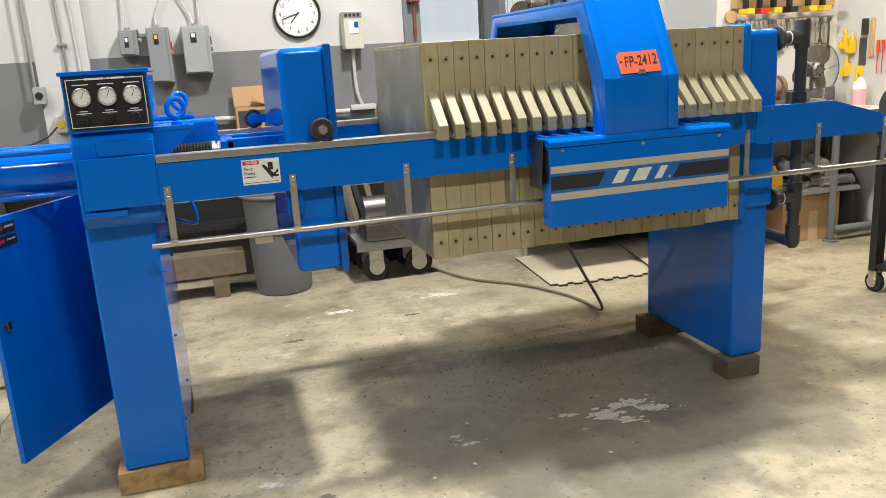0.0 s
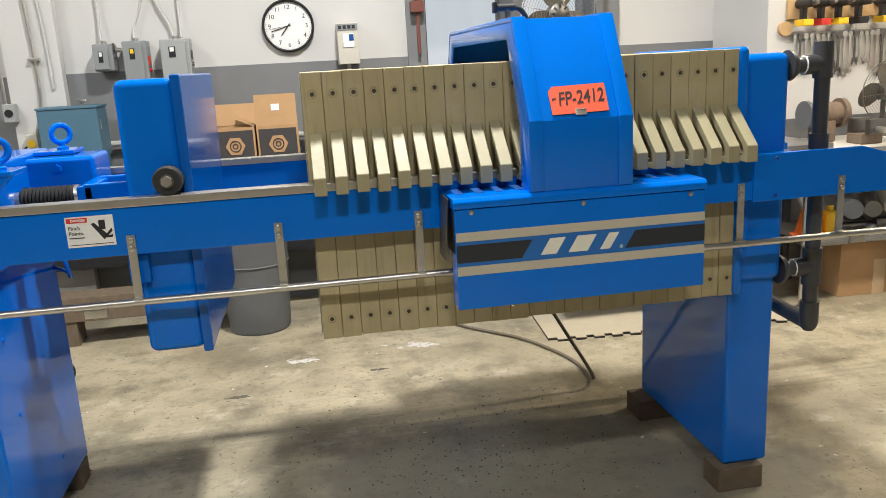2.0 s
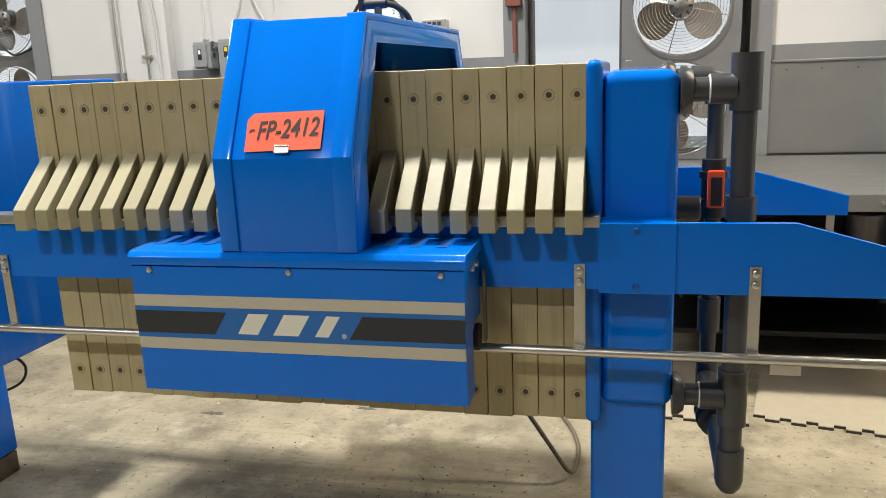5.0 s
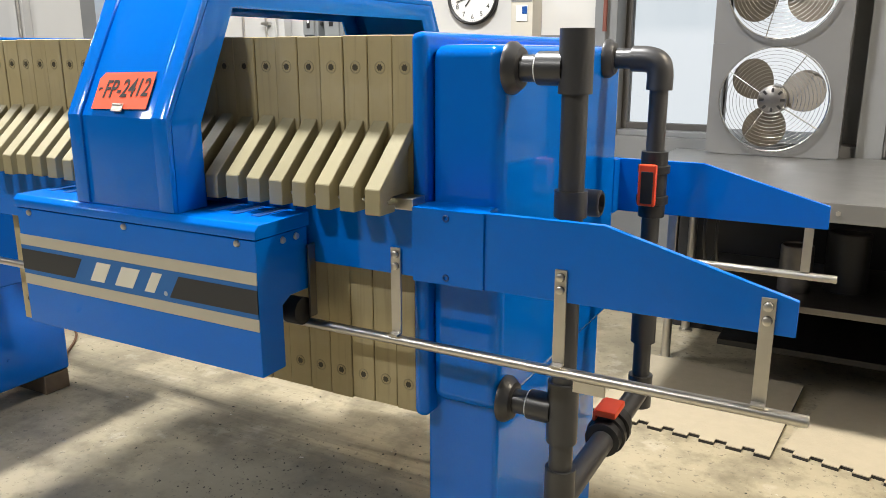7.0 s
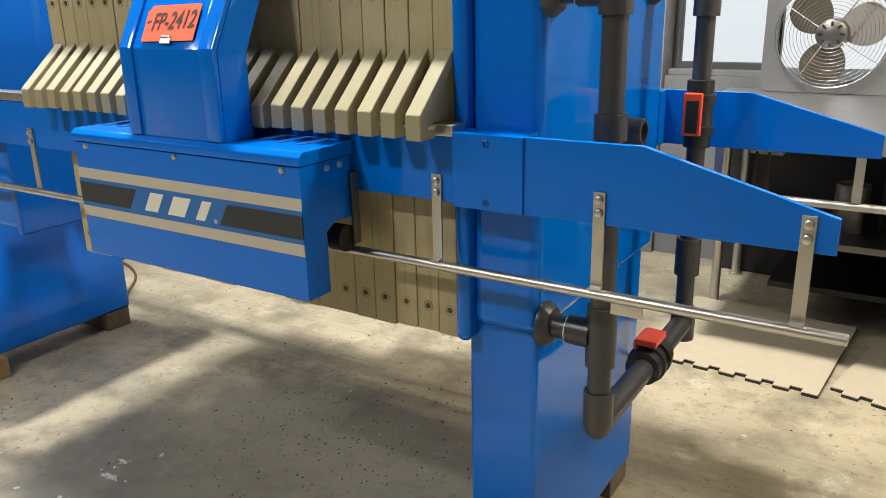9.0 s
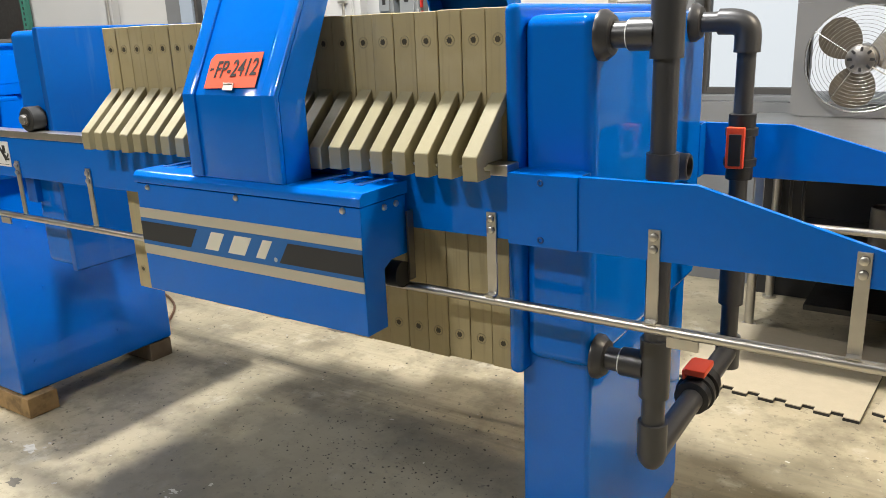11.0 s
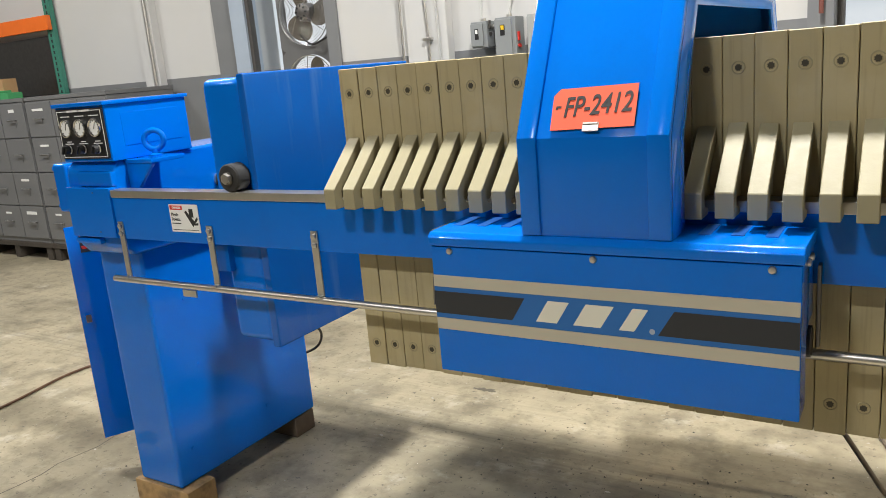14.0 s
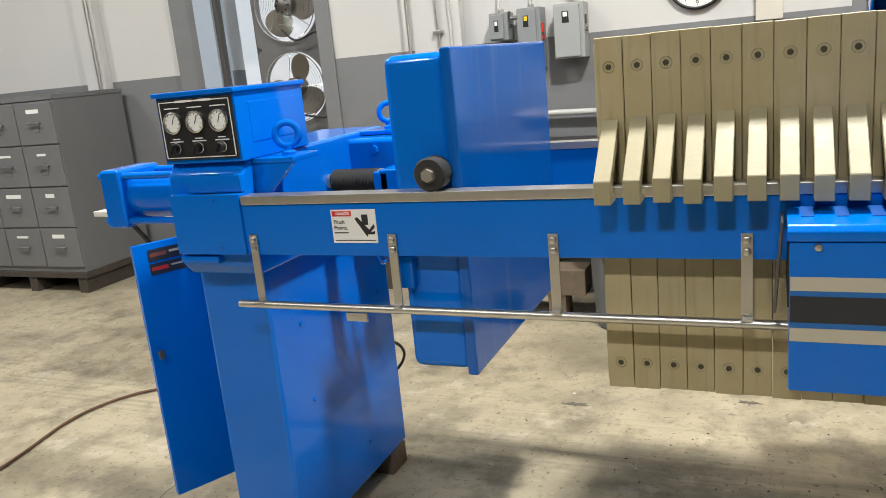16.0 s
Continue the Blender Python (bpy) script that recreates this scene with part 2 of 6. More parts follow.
def ring(centre, axis, big, small, seg=28, sub=10):
    """A torus round an axis."""
    bm = bmesh.new()
    q = Vector(axis).to_track_quat("Z", "Y").to_matrix()
    rows = []
    for i in range(seg):
        a = 2 * math.pi * i / seg
        row = []
        for j in range(sub):
            b = 2 * math.pi * j / sub
            p = Vector(((big + small * math.cos(b)) * math.cos(a), (big + small * math.cos(b)) * math.sin(a), small * math.sin(b)))
            row.append(bm.verts.new(Vector(centre) + q @ p))
        rows.append(row)
    for i in range(seg):
        for j in range(sub):
            bm.faces.new((rows[i][j], rows[(i + 1) % seg][j], rows[(i + 1) % seg][(j + 1) % sub], rows[i][(j + 1) % sub]))
    return bm


def lathe(profile, centre, axis=(0, 0, 1), seg=32, caps=True):
    """Turns (radius, height) points round an axis through centre."""
    bm = bmesh.new()
    q = Vector(axis).to_track_quat("Z", "Y").to_matrix()
    rows = []
    for r, h in profile:
        rows.append([bm.verts.new(Vector(centre) + q @ Vector((r * math.cos(2 * math.pi * i / seg), r * math.sin(2 * math.pi * i / seg), h))) for i in range(seg)])
    for a, b in zip(rows, rows[1:]):
        for i in range(seg):
            bm.faces.new((a[i], a[(i + 1) % seg], b[(i + 1) % seg], b[i]))
    for row in (rows[0], rows[-1]):
        if caps and (row[0].co - row[seg // 2].co).length > 1e-5:
            bm.faces.new(row)
    bmesh.ops.remove_doubles(bm, verts=bm.verts, dist=1e-6)
    return bm


def smooth_path(points, steps=8):
    pts = [Vector(p) for p in points]
    ext = [2 * pts[0] - pts[1], *pts, 2 * pts[-1] - pts[-2]]
    out = []
    for i in range(1, len(ext) - 2):
        p0, p1, p2, p3 = ext[i - 1:i + 3]
        for k in range(steps):
            t = k / steps
            out.append(0.5 * (2 * p1 + (p2 - p0) * t + (2 * p0 - 5 * p1 + 4 * p2 - p3) * t * t + (3 * p1 - p0 - 3 * p2 + p3) * t ** 3))
    out.append(pts[-1])
    return out


def tube(points, r, seg=10, steps=8):
    pts = smooth_path(points, steps) if steps > 1 else [Vector(p) for p in points]
    bm = bmesh.new()
    rows, side = [], None
    for i, p in enumerate(pts):
        d = (pts[min(i + 1, len(pts) - 1)] - pts[max(i - 1, 0)]).normalized()
        if side is None:
            side = d.orthogonal().normalized()
        side = (side - d * side.dot(d)).normalized()
        up = d.cross(side)
        rows.append([bm.verts.new(p + r * (math.cos(2 * math.pi * k / seg) * side + math.sin(2 * math.pi * k / seg) * up)) for k in range(seg)])
    for a, b in zip(rows, rows[1:]):
        for k in range(seg):
            bm.faces.new((a[k], a[(k + 1) % seg], b[(k + 1) % seg], b[k]))
    bm.faces.new(rows[0][::-1])
    bm.faces.new(rows[-1])
    return bm


def hexbolt(centre, axis, r, h):
    return rod(Vector(centre), Vector(centre) + Vector(axis) * h, r, seg=6)


def turned(bm, m):
    bmesh.ops.transform(bm, matrix=m, verts=bm.verts)
    return bm


def words(name, text, size, m, mat, parent, label="", align="LEFT", shear=0.0, bold=0.0):
    cu = bpy.data.curves.new(name, "FONT")
    cu.body, cu.size, cu.align_x, cu.shear, cu.extrude, cu.offset = text, size, align, shear, 0.0004, bold
    ob = new(name, cu)
    me = bpy.data.meshes.new_from_object(ob)
    bpy.data.objects.remove(ob)
    me.materials.clear()
    me.materials.append(mat)
    ob = new(name, me)
    ob.matrix_world = m
    bpy.context.view_layer.update()
    ob.parent = parent
    ob.matrix_parent_inverse = parent.matrix_world.inverted()
    if label:
        tagged(ob, label)
    return ob


# ---- the room ----
X0, X1, Y0, WALL_Y = -9.0, 5.15, -6.0, 6.28
BAND = 1.585
WIN_TOP = 3.0


def structure(name, bm, mat, label, category):
    return tagged(finish(name, bm, mat), label, category, kind="structure")


def floor_material():
    mat = material("stained_concrete", (0.45, 0.392, 0.272), 0.36, vary=0.22, scale=1.8, bump=0.12, bump_scale=30, stain=(0.20, 0.175, 0.12), stain_scale=1.1, stain_amount=0.85)
    nt = mat.node_tree
    b = nt.nodes["Principled BSDF"]
    base = b.inputs["Base Color"].links[0].from_socket
    geo = nt.nodes.new("ShaderNodeNewGeometry")

    def mixed(base, colour, scale, low, high, amount, detail=8, stretch=None):
        n = nt.nodes.new("ShaderNodeTexNoise")
        n.inputs["Scale"].default_value, n.inputs["Detail"].default_value, n.inputs["Roughness"].default_value = scale, detail, 0.65
        src = geo.outputs["Position"]
        if stretch:
            mp = nt.nodes.new("ShaderNodeMapping")
            mp.inputs["Scale"].default_value, mp.inputs["Location"].default_value = stretch
            nt.links.new(src, mp.inputs["Vector"])
            src = mp.outputs["Vector"]
        nt.links.new(src, n.inputs["Vector"])
        mr = nt.nodes.new("ShaderNodeMapRange")
        mr.inputs["From Min"].default_value, mr.inputs["From Max"].default_value, mr.inputs["To Max"].default_value = low, high, amount
        nt.links.new(n.outputs["Fac"], mr.inputs["Value"])
        m = nt.nodes.new("ShaderNodeMix")
        m.data_type = "RGBA"
        m.inputs["B"].default_value = (*colour, 1)
        nt.links.new(mr.outputs["Result"], m.inputs["Factor"])
        nt.links.new(base, m.inputs["A"])
        return m.outputs["Result"]

    def tracks(base):
        """Long scuffed wheel tracks that run along the press."""
        sep = nt.nodes.new("ShaderNodeSeparateXYZ")
        nt.links.new(geo.outputs["Position"], sep.inputs[0])
        tilt = nt.nodes.new("ShaderNodeMath")
        tilt.operation = "MULTIPLY_ADD"
        tilt.inputs[1].default_value = 0.06
        nt.links.new(sep.outputs["X"], tilt.inputs[0])
        nt.links.new(sep.outputs["Y"], tilt.inputs[2])
        band = nt.nodes.new("ShaderNodeValToRGB")
        mr = nt.nodes.new("ShaderNodeMapRange")
        mr.inputs["From Min"].default_value, mr.inputs["From Max"].default_value = 3.95, 4.75
        nt.links.new(tilt.outputs[0], mr.inputs["Value"])
        nt.links.new(mr.outputs["Result"], band.inputs["Fac"])
        e = band.color_ramp.elements
        e[0].color, e[1].color = (0, 0, 0, 1), (0, 0, 0, 1)
        for p, v in ((0.2, 0.9), (0.45, 0.7), (0.6, 0.25), (0.72, 0.6), (0.85, 0.2)):
            k = band.color_ramp.elements.new(p)
            k.color = (v, v, v, 1)
        mp = nt.nodes.new("ShaderNodeMapping")
        mp.inputs["Scale"].default_value, mp.inputs["Rotation"].default_value = (0.9, 42.0, 1.0), (0, 0, radians(-3.4))
        nt.links.new(geo.outputs["Position"], mp.inputs["Vector"])
        n = nt.nodes.new("ShaderNodeTexNoise")
        n.inputs["Scale"].default_value, n.inputs["Detail"].default_value = 1.0, 5
        nt.links.new(mp.outputs["Vector"], n.inputs["Vector"])
        nm = nt.nodes.new("ShaderNodeMapRange")
        nm.inputs["From Min"].default_value, nm.inputs["From Max"].default_value, nm.inputs["To Max"].default_value = 0.44, 0.66, 0.42
        nt.links.new(n.outputs["Fac"], nm.inputs["Value"])
        mul = nt.nodes.new("ShaderNodeMath")
        mul.operation = "MULTIPLY"
        nt.links.new(nm.outputs["Result"], mul.inputs[0])
        nt.links.new(band.outputs["Color"], mul.inputs[1])
        m = nt.nodes.new("ShaderNodeMix")
        m.data_type = "RGBA"
        m.inputs["B"].default_value = (0.13, 0.122, 0.10, 1)
        nt.links.new(mul.outputs[0], m.inputs["Factor"])
        nt.links.new(base, m.inputs["A"])
        return m.outputs["Result"]

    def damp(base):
        """A wet patch with a ragged edge, painted darker to deepen the press's shadow."""
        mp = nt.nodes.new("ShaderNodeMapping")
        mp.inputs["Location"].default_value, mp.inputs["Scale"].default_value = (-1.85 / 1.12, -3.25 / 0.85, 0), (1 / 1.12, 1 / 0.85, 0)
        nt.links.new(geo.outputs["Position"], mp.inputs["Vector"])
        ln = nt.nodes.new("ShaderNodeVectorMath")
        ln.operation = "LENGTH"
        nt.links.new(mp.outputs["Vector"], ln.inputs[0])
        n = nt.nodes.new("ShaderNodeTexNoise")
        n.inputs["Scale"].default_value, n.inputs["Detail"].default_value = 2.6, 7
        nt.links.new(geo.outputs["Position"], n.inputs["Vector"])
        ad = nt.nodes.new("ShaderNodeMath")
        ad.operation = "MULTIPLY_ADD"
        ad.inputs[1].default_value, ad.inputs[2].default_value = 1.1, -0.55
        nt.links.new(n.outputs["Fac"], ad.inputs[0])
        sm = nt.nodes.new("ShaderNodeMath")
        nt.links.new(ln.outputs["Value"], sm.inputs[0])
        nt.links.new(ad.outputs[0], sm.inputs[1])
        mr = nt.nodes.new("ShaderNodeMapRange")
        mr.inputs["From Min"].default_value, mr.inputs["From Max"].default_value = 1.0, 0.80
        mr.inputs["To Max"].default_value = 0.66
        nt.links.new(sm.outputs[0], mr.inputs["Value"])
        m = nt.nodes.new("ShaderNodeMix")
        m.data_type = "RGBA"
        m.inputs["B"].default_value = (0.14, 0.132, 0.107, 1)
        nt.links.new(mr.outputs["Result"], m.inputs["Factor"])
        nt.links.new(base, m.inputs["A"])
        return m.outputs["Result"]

    base = mixed(base, (0.13, 0.112, 0.08), 3.2, 0.50, 0.70, 0.85)
    base = mixed(base, (0.60, 0.56, 0.46), 4.6, 0.58, 0.70, 0.7)
    base = mixed(base, (0.10, 0.085, 0.065), 34, 0.59, 0.68, 0.8, 4)
    base = mixed(base, (0.22, 0.19, 0.125), 9.0, 0.50, 0.66, 0.6, 6)
    base = mixed(base, (0.62, 0.6, 0.54), 48, 0.68, 0.73, 0.8, 3)
    base = mixed(base, (0.20, 0.175, 0.13), 1.0, 0.50, 0.72, 0.3, 6, ((0.6, 5.0, 1.0), (0.3, 2.0, 0.0)))
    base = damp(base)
    base = tracks(base)
    nt.links.new(base, b.inputs["Base Color"])
    return mat


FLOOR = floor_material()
structure("floor", bx(X0, X1 + 0.2, Y0, 7.2, -0.12, 0.0), FLOOR, "pale stained concrete workshop floor with a wet, shade-darkened patch", "floor")
# ceiling and next three walls are unseen, kept grey to cut bounce light
structure("ceiling", bx(X0, X1 + 0.2, Y0, 7.2, CEILING, CEILING + 0.1), CEIL, "grey workshop ceiling", "ceiling")
structure("wall_south", bx(X0, X1, Y0 - 0.2, Y0, 0, CEILING), WALL_GREY, "plain grey workshop wall", "wall")
structure("wall_west", bx(X0 - 0.2, X0, Y0, 7.2, 0, CEILING), WALL_GREY, "plain grey workshop wall", "wall")
structure("wall_east_far", bx(X1, X1 + 0.2, Y0, 3.4, 0, CEILING), WALL_GREY, "plain grey workshop wall", "wall")
structure("wall_east", bx(X1, X1 + 0.2, 3.4, 5.6, 0, CEILING), WALL_WHITE, "white workshop wall behind the workbench", "wall")
structure("wall_tools", bx(4.06, X1 + 0.2, 5.6, 5.7, 0, CEILING), WALL_WHITE, "white wall where hand tools hang", "wall")
structure("wall_tools_side", bx(4.06, 4.16, 5.7, WALL_Y, 0, CEILING), WALL_WHITE, "white return of the tool wall", "wall")

# back wall in stretches: the two gaps hold windows and fan panels
LEFT_OPEN, RIGHT_OPEN, LEFT_Y = (-2.52, -1.25), (1.88, 3.29), 6.62
for a, b, y in ((X0, LEFT_OPEN[0], LEFT_Y), (LEFT_OPEN[1], RIGHT_OPEN[0], WALL_Y), (RIGHT_OPEN[1], 4.06, WALL_Y)):
    structure("wall_north_upper", bx(a, b, y, 7.0, BAND, CEILING), WALL_WHITE, "white painted upper part of workshop wall", "wall")
    structure("wall_north_lower", bx(a, b, y - 0.004, 7.0, 0, BAND), WALL_GREY, "grey painted lower part of workshop wall", "wall")
for a, b in (LEFT_OPEN, RIGHT_OPEN):
    structure("wall_north_sill", bx(a, b, WALL_Y + 0.002, 7.0, 0, 1.03), WALL_GREY, "grey painted wall below the window", "wall")
    structure("wall_north_head", bx(a, b, WALL_Y + 0.002, 7.0, WIN_TOP, CEILING), WALL_WHITE, "white wall above the window", "wall")
structure("pilaster", bx(-0.62, -0.30, 6.20, WALL_Y - 0.004, 0, CEILING), WALL_WHITE, "white boxed column on the workshop wall", "column")
structure("pilaster", bx(-3.78, -3.58, 6.54, LEFT_Y - 0.004, 0, CEILING), WALL_WHITE, "white boxed column on the workshop wall", "column")

# ---- the filter press ----
PY0, PY1, PYC = 3.217, 4.011, 3.614   # the plates' front and rear faces, and the middle
press = thing("filter_press", (1.4, PYC, 0.09), "long blue enamelled filter press with tan plates, on wooden blocks", "filter press")


def mirror(y):
    return 2 * PYC - y


def side(s, y):
    """y as seen from the front (s = 1) or its mirror image at the rear (s = -1)."""
    return y if s > 0 else mirror(y)


def sbx(s, x0, x1, y0, y1, z0, z1, bev=0.0, seg=2):
    a, b = side(s, y0), side(s, y1)
    return bx(x0, x1, min(a, b), max(a, b), z0, z1, bev, seg)


# legs
left_leg = part("left_leg", bx(-0.055, 0.170, 3.255, 4.0, 0.088, 1.0, 0.014, 3), BLUE, press, "blue steel cabinet leg")
for y, z in ((3.40, 0.775), (3.42, 0.52), (3.9, 0.72), (3.72, 0.22), (3.33, 0.22)):
    part("screw", rod((0.168, y, z), (0.175, y, z), 0.006, seg=10), BLUE, left_leg)
right_leg = part("right_leg", bx(2.487, 2.655, 3.25, 3.945, 0.088, 0.80, 0.014, 3), BLUE, press, "blue steel box leg")
for y, z in ((3.3, 0.13), (3.9, 0.13)):
    part("screw", rod((2.489, y, z), (2.482, y, z), 0.006, seg=10), BLUE, right_leg)

# side beams with steel rails, wings, guide rods
for s in (1, -1):
    part("side_beam", sbx(s, 0.19, 2.52, 3.165, 3.205, 1.055, 1.19, 0.003), BLUE, press, "blue side beam")
    part("rail", sbx(s, 0.205, 2.509, 3.159, 3.21, 1.19, 1.214, 0.003), STEEL, press, "stainless wear rail")
    a, b = side(s, 3.164), side(s, 3.178)
    wing = prism([(2.660, 1.05), (3.21, 1.05), (3.21, 1.11), (2.891, 1.2), (2.660, 1.2)], "y", min(a, b), max(a, b), 0.002)
    wing = part("wing", wing, BLUE, press, "tapering blue beam extension")
    for z in (1.095, 1.068) if s < 0 else ():
        part("screw", rod((3.19, side(s, 3.164), z), (3.19, side(s, 3.161), z), 0.004, seg=10), STEEL_DARK, wing)
    cover = part("cover_plate", sbx(s, 2.507, 2.663, 3.158, 3.226, 1.049, 1.2, 0.003), BLUE, press)
    for z in (1.183, 1.065):
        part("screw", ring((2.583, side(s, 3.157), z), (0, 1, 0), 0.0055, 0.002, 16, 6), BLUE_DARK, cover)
    yr = side(s, 3.156)
    part("guide_rod", rod((0.157, yr, 0.921), (3.244, yr, 0.917), 0.0105, seg=24, bev=0.002), STEEL, press, "round stainless rod")
    for hx in (0.228, 0.635, 1.036, 1.44, 2.467, 2.817, 3.166):
        hang = merge(sbx(s, hx - 0.0115, hx + 0.0115, 3.159, 3.164, 0.931, 1.112, 0.001), sbx(s, hx - 0.0115, hx + 0.0115, 3.142, 3.164, 0.929, 0.933, 0.001))
        hang = part("hanger", hang, STEEL, press, "flat steel hanger")
        for zb in (1.098, 1.074):
            part("washer", rod((hx, side(s, 3.159), zb), (hx, side(s, 3.1575), zb), 0.0085, seg=16), STEEL_DARK, hang)
            part("bolt", lathe([(0.0, 0.006), (0.0055, 0.0058), (0.0075, 0.0045), (0.008, 0.0)], (hx, side(s, 3.1575), zb), (0, -s, 0), 14), STEEL, hang)

for px in (0.517, 2.881):
    part("rod_clip", bx(px - 0.03, px + 0.03, 3.149, 3.155, 0.887, 0.909, 0.001), STEEL, press, "flat steel clip under the guide rod")

# fixed head
head = part("head", bx(2.508, 2.667, 3.228, 4.0, 0.762, 1.506, 0.028, 4), BLUE, press, "rounded blue fixed head")
part("head_flange", bx(2.476, 2.512, 3.207, 4.021, 0.727, 1.53, 0.016, 3), BLUE, press)
port = part("centre_port", lathe([(0.03, 0), (0.062, 0), (0.062, 0.012), (0.045, 0.018), (0.03, 0.018)], (2.667, 3.614, 1.15), (1, 0, 0), 36), PVC, head, "dark round feed port")
part("stub", lathe([(0.024, 0.0), (0.032, 0.0), (0.032, 0.075), (0.029, 0.08), (0.023, 0.08), (0.023, 0.01)], (2.667, 3.614, 1.15), (1, 0, 0), 28), PVC, port)

# moving head
mov = part("moving_head", bx(0.63, 0.79, 3.212, 4.015, 0.745, 1.53, 0.024, 4), BLUE, press, "rounded blue moving head")
part("head_face", bx(0.783, 0.812, 3.205, 4.023, 0.735, 1.538, 0.007, 2), BLUE_SCUFF_SHADED, press)
part("junction_box", bx(0.612, 0.668, 3.19, 3.24, 0.965, 1.048, 0.004), BLUE, mov)
part("clevis", merge(bx(0.44, 0.64, 3.50, 3.53, 1.15, 1.22, 0.006), bx(0.44, 0.64, 3.70, 3.73, 1.15, 1.22, 0.006), bx(0.42, 0.47, 3.50, 3.73, 1.155, 1.215, 0.006)), BLUE, mov)
for s in (1, -1):
    roller = part("roller", lathe([(0.014, 0), (0.036, 0), (0.040, 0.004), (0.040, 0.046), (0.036, 0.05), (0.014, 0.05)], (0.752, side(s, 3.155), 1.254), (0, s, 0), 36), RUBBER, press, "black roller wheel")
    part("washer", rod((0.752, side(s, 3.156), 1.254), (0.752, side(s, 3.152), 1.254), 0.019, seg=24), STEEL_DARK, roller)
    part("bolt", hexbolt((0.752, side(s, 3.152), 1.254), (0, -s, 0), 0.0155, 0.012), STEEL, roller)

# trailing wheel on the rear rail
part("wheel_arm", bx(0.565, 0.65, 4.008, 4.02, 1.235, 1.275, 0.004), BLUE, mov)
tw = part("trailing_wheel", lathe([(0.014, 0), (0.036, 0), (0.040, 0.004), (0.040, 0.036), (0.036, 0.04), (0.014, 0.04)], (0.58, 4.02, 1.254), (0, 1, 0), 36), RUBBER, press, "black wheel with a blue hub")
part("hub", lathe([(0.0, -0.012), (0.012, -0.012), (0.016, -0.004), (0.027, -0.003), (0.027, 0.002), (0.0, 0.002)], (0.58, 4.019, 1.254), (0, 1, 0), 24), BLUE, tw)

# ram and bellows
part("ram", rod((0.15, 3.614, 1.175), (0.45, 3.614, 1.175), 0.022), STEEL, press, "steel piston rod")
prof = []
for k in range(14):
    prof += [(0.027, k * 0.0115), (0.036, k * 0.0115 + 0.0058)]
part("bellows", lathe([(0.026, -0.004)] + prof + [(0.026, 0.165)], (0.225, 3.614, 1.175), (1, 0, 0), 28), RUBBER, press, "black rubber bellows")
part("clamp", merge(rod((0.388, 3.614, 1.175), (0.402, 3.614, 1.175), 0.034), rod((0.41, 3.614, 1.175), (0.42, 3.614, 1.175), 0.032)), STEEL, press)

# plates with lugs and ports
N, P0 = 23, 1.165
PITCH = (2.459 - 1.165) / 22


def star(x, y, z, r, n=8):
    pts = [(x + (r if k % 2 else r * 0.72) * math.cos(math.pi * k / n), z + (r if k % 2 else r * 0.72) * math.sin(math.pi * k / n)) for k in range(2 * n)]
    return prism(pts, "y", y, y + 0.004)


rng = random.Random(4)
for i in range(N):
    xc = P0 + PITCH * i
    half = PITCH / 2 - rng.uniform(0.0002, 0.0009)
    dy, dz = rng.uniform(-0.0015, 0.002), rng.uniform(-0.003, 0.002)
    pl = part("plate", bx(xc - half, xc + half, PY0 + dy, PY1, 0.731 + dz, 1.524 + dz * 0.4, 0.0015, 1), TAN, press, "tan filter plate", smooth=12)
    for s in (1, -1):
        jx, jz = rng.uniform(-0.001, 0.001), rng.uniform(-0.003, 0.002)
        rim = [(side(s, y), z + jz) for y, z in ((3.219, 1.357), (3.092, 1.240), (3.092, 1.190), (3.146, 1.190), (3.146, 1.204), (3.124, 1.208), (3.119, 1.216), (3.120, 1.236), (3.219, 1.326))]
        web = [(side(s, y), z) for y, z in ((3.118, 1.210), (3.150, 1.210), (3.153, 1.2155), (3.218, 1.2155), (3.218, 1.328), (3.118, 1.238))]
        lug = merge(prism(rim, "x", xc - 0.0175 + jx, xc + 0.0175 + jx, 0.0015, 1), prism(web, "x", xc - 0.006, xc + 0.006, 0.001, 1))
        part("lug", lug, TAN_LUG, pl, "pale tan hanging lug", smooth=12)
    for z in (1.4615, 0.792):
        part("port_ring", ring((xc, PY0 + dy, z), (0, 1, 0), 0.0118, 0.0013, 20, 6), TAN_LUG, pl)
        # proud flat star, painted dark for the shade inside the hole
        part("port", star(xc, PY0 + dy - 0.0012, z, 0.0074), PORT, pl, "dark star-shaped port")
# the first plate's outer face is scuffed pale
part("end_cloth", bx(P0 - PITCH / 2 - 0.0035, P0 - PITCH / 2 - 0.0005, PY0 + 0.012, PY1 - 0.012, 0.745, 1.512, 0.001, 1), SCUFFED, press, "pale scuffed outer face of the end plate")

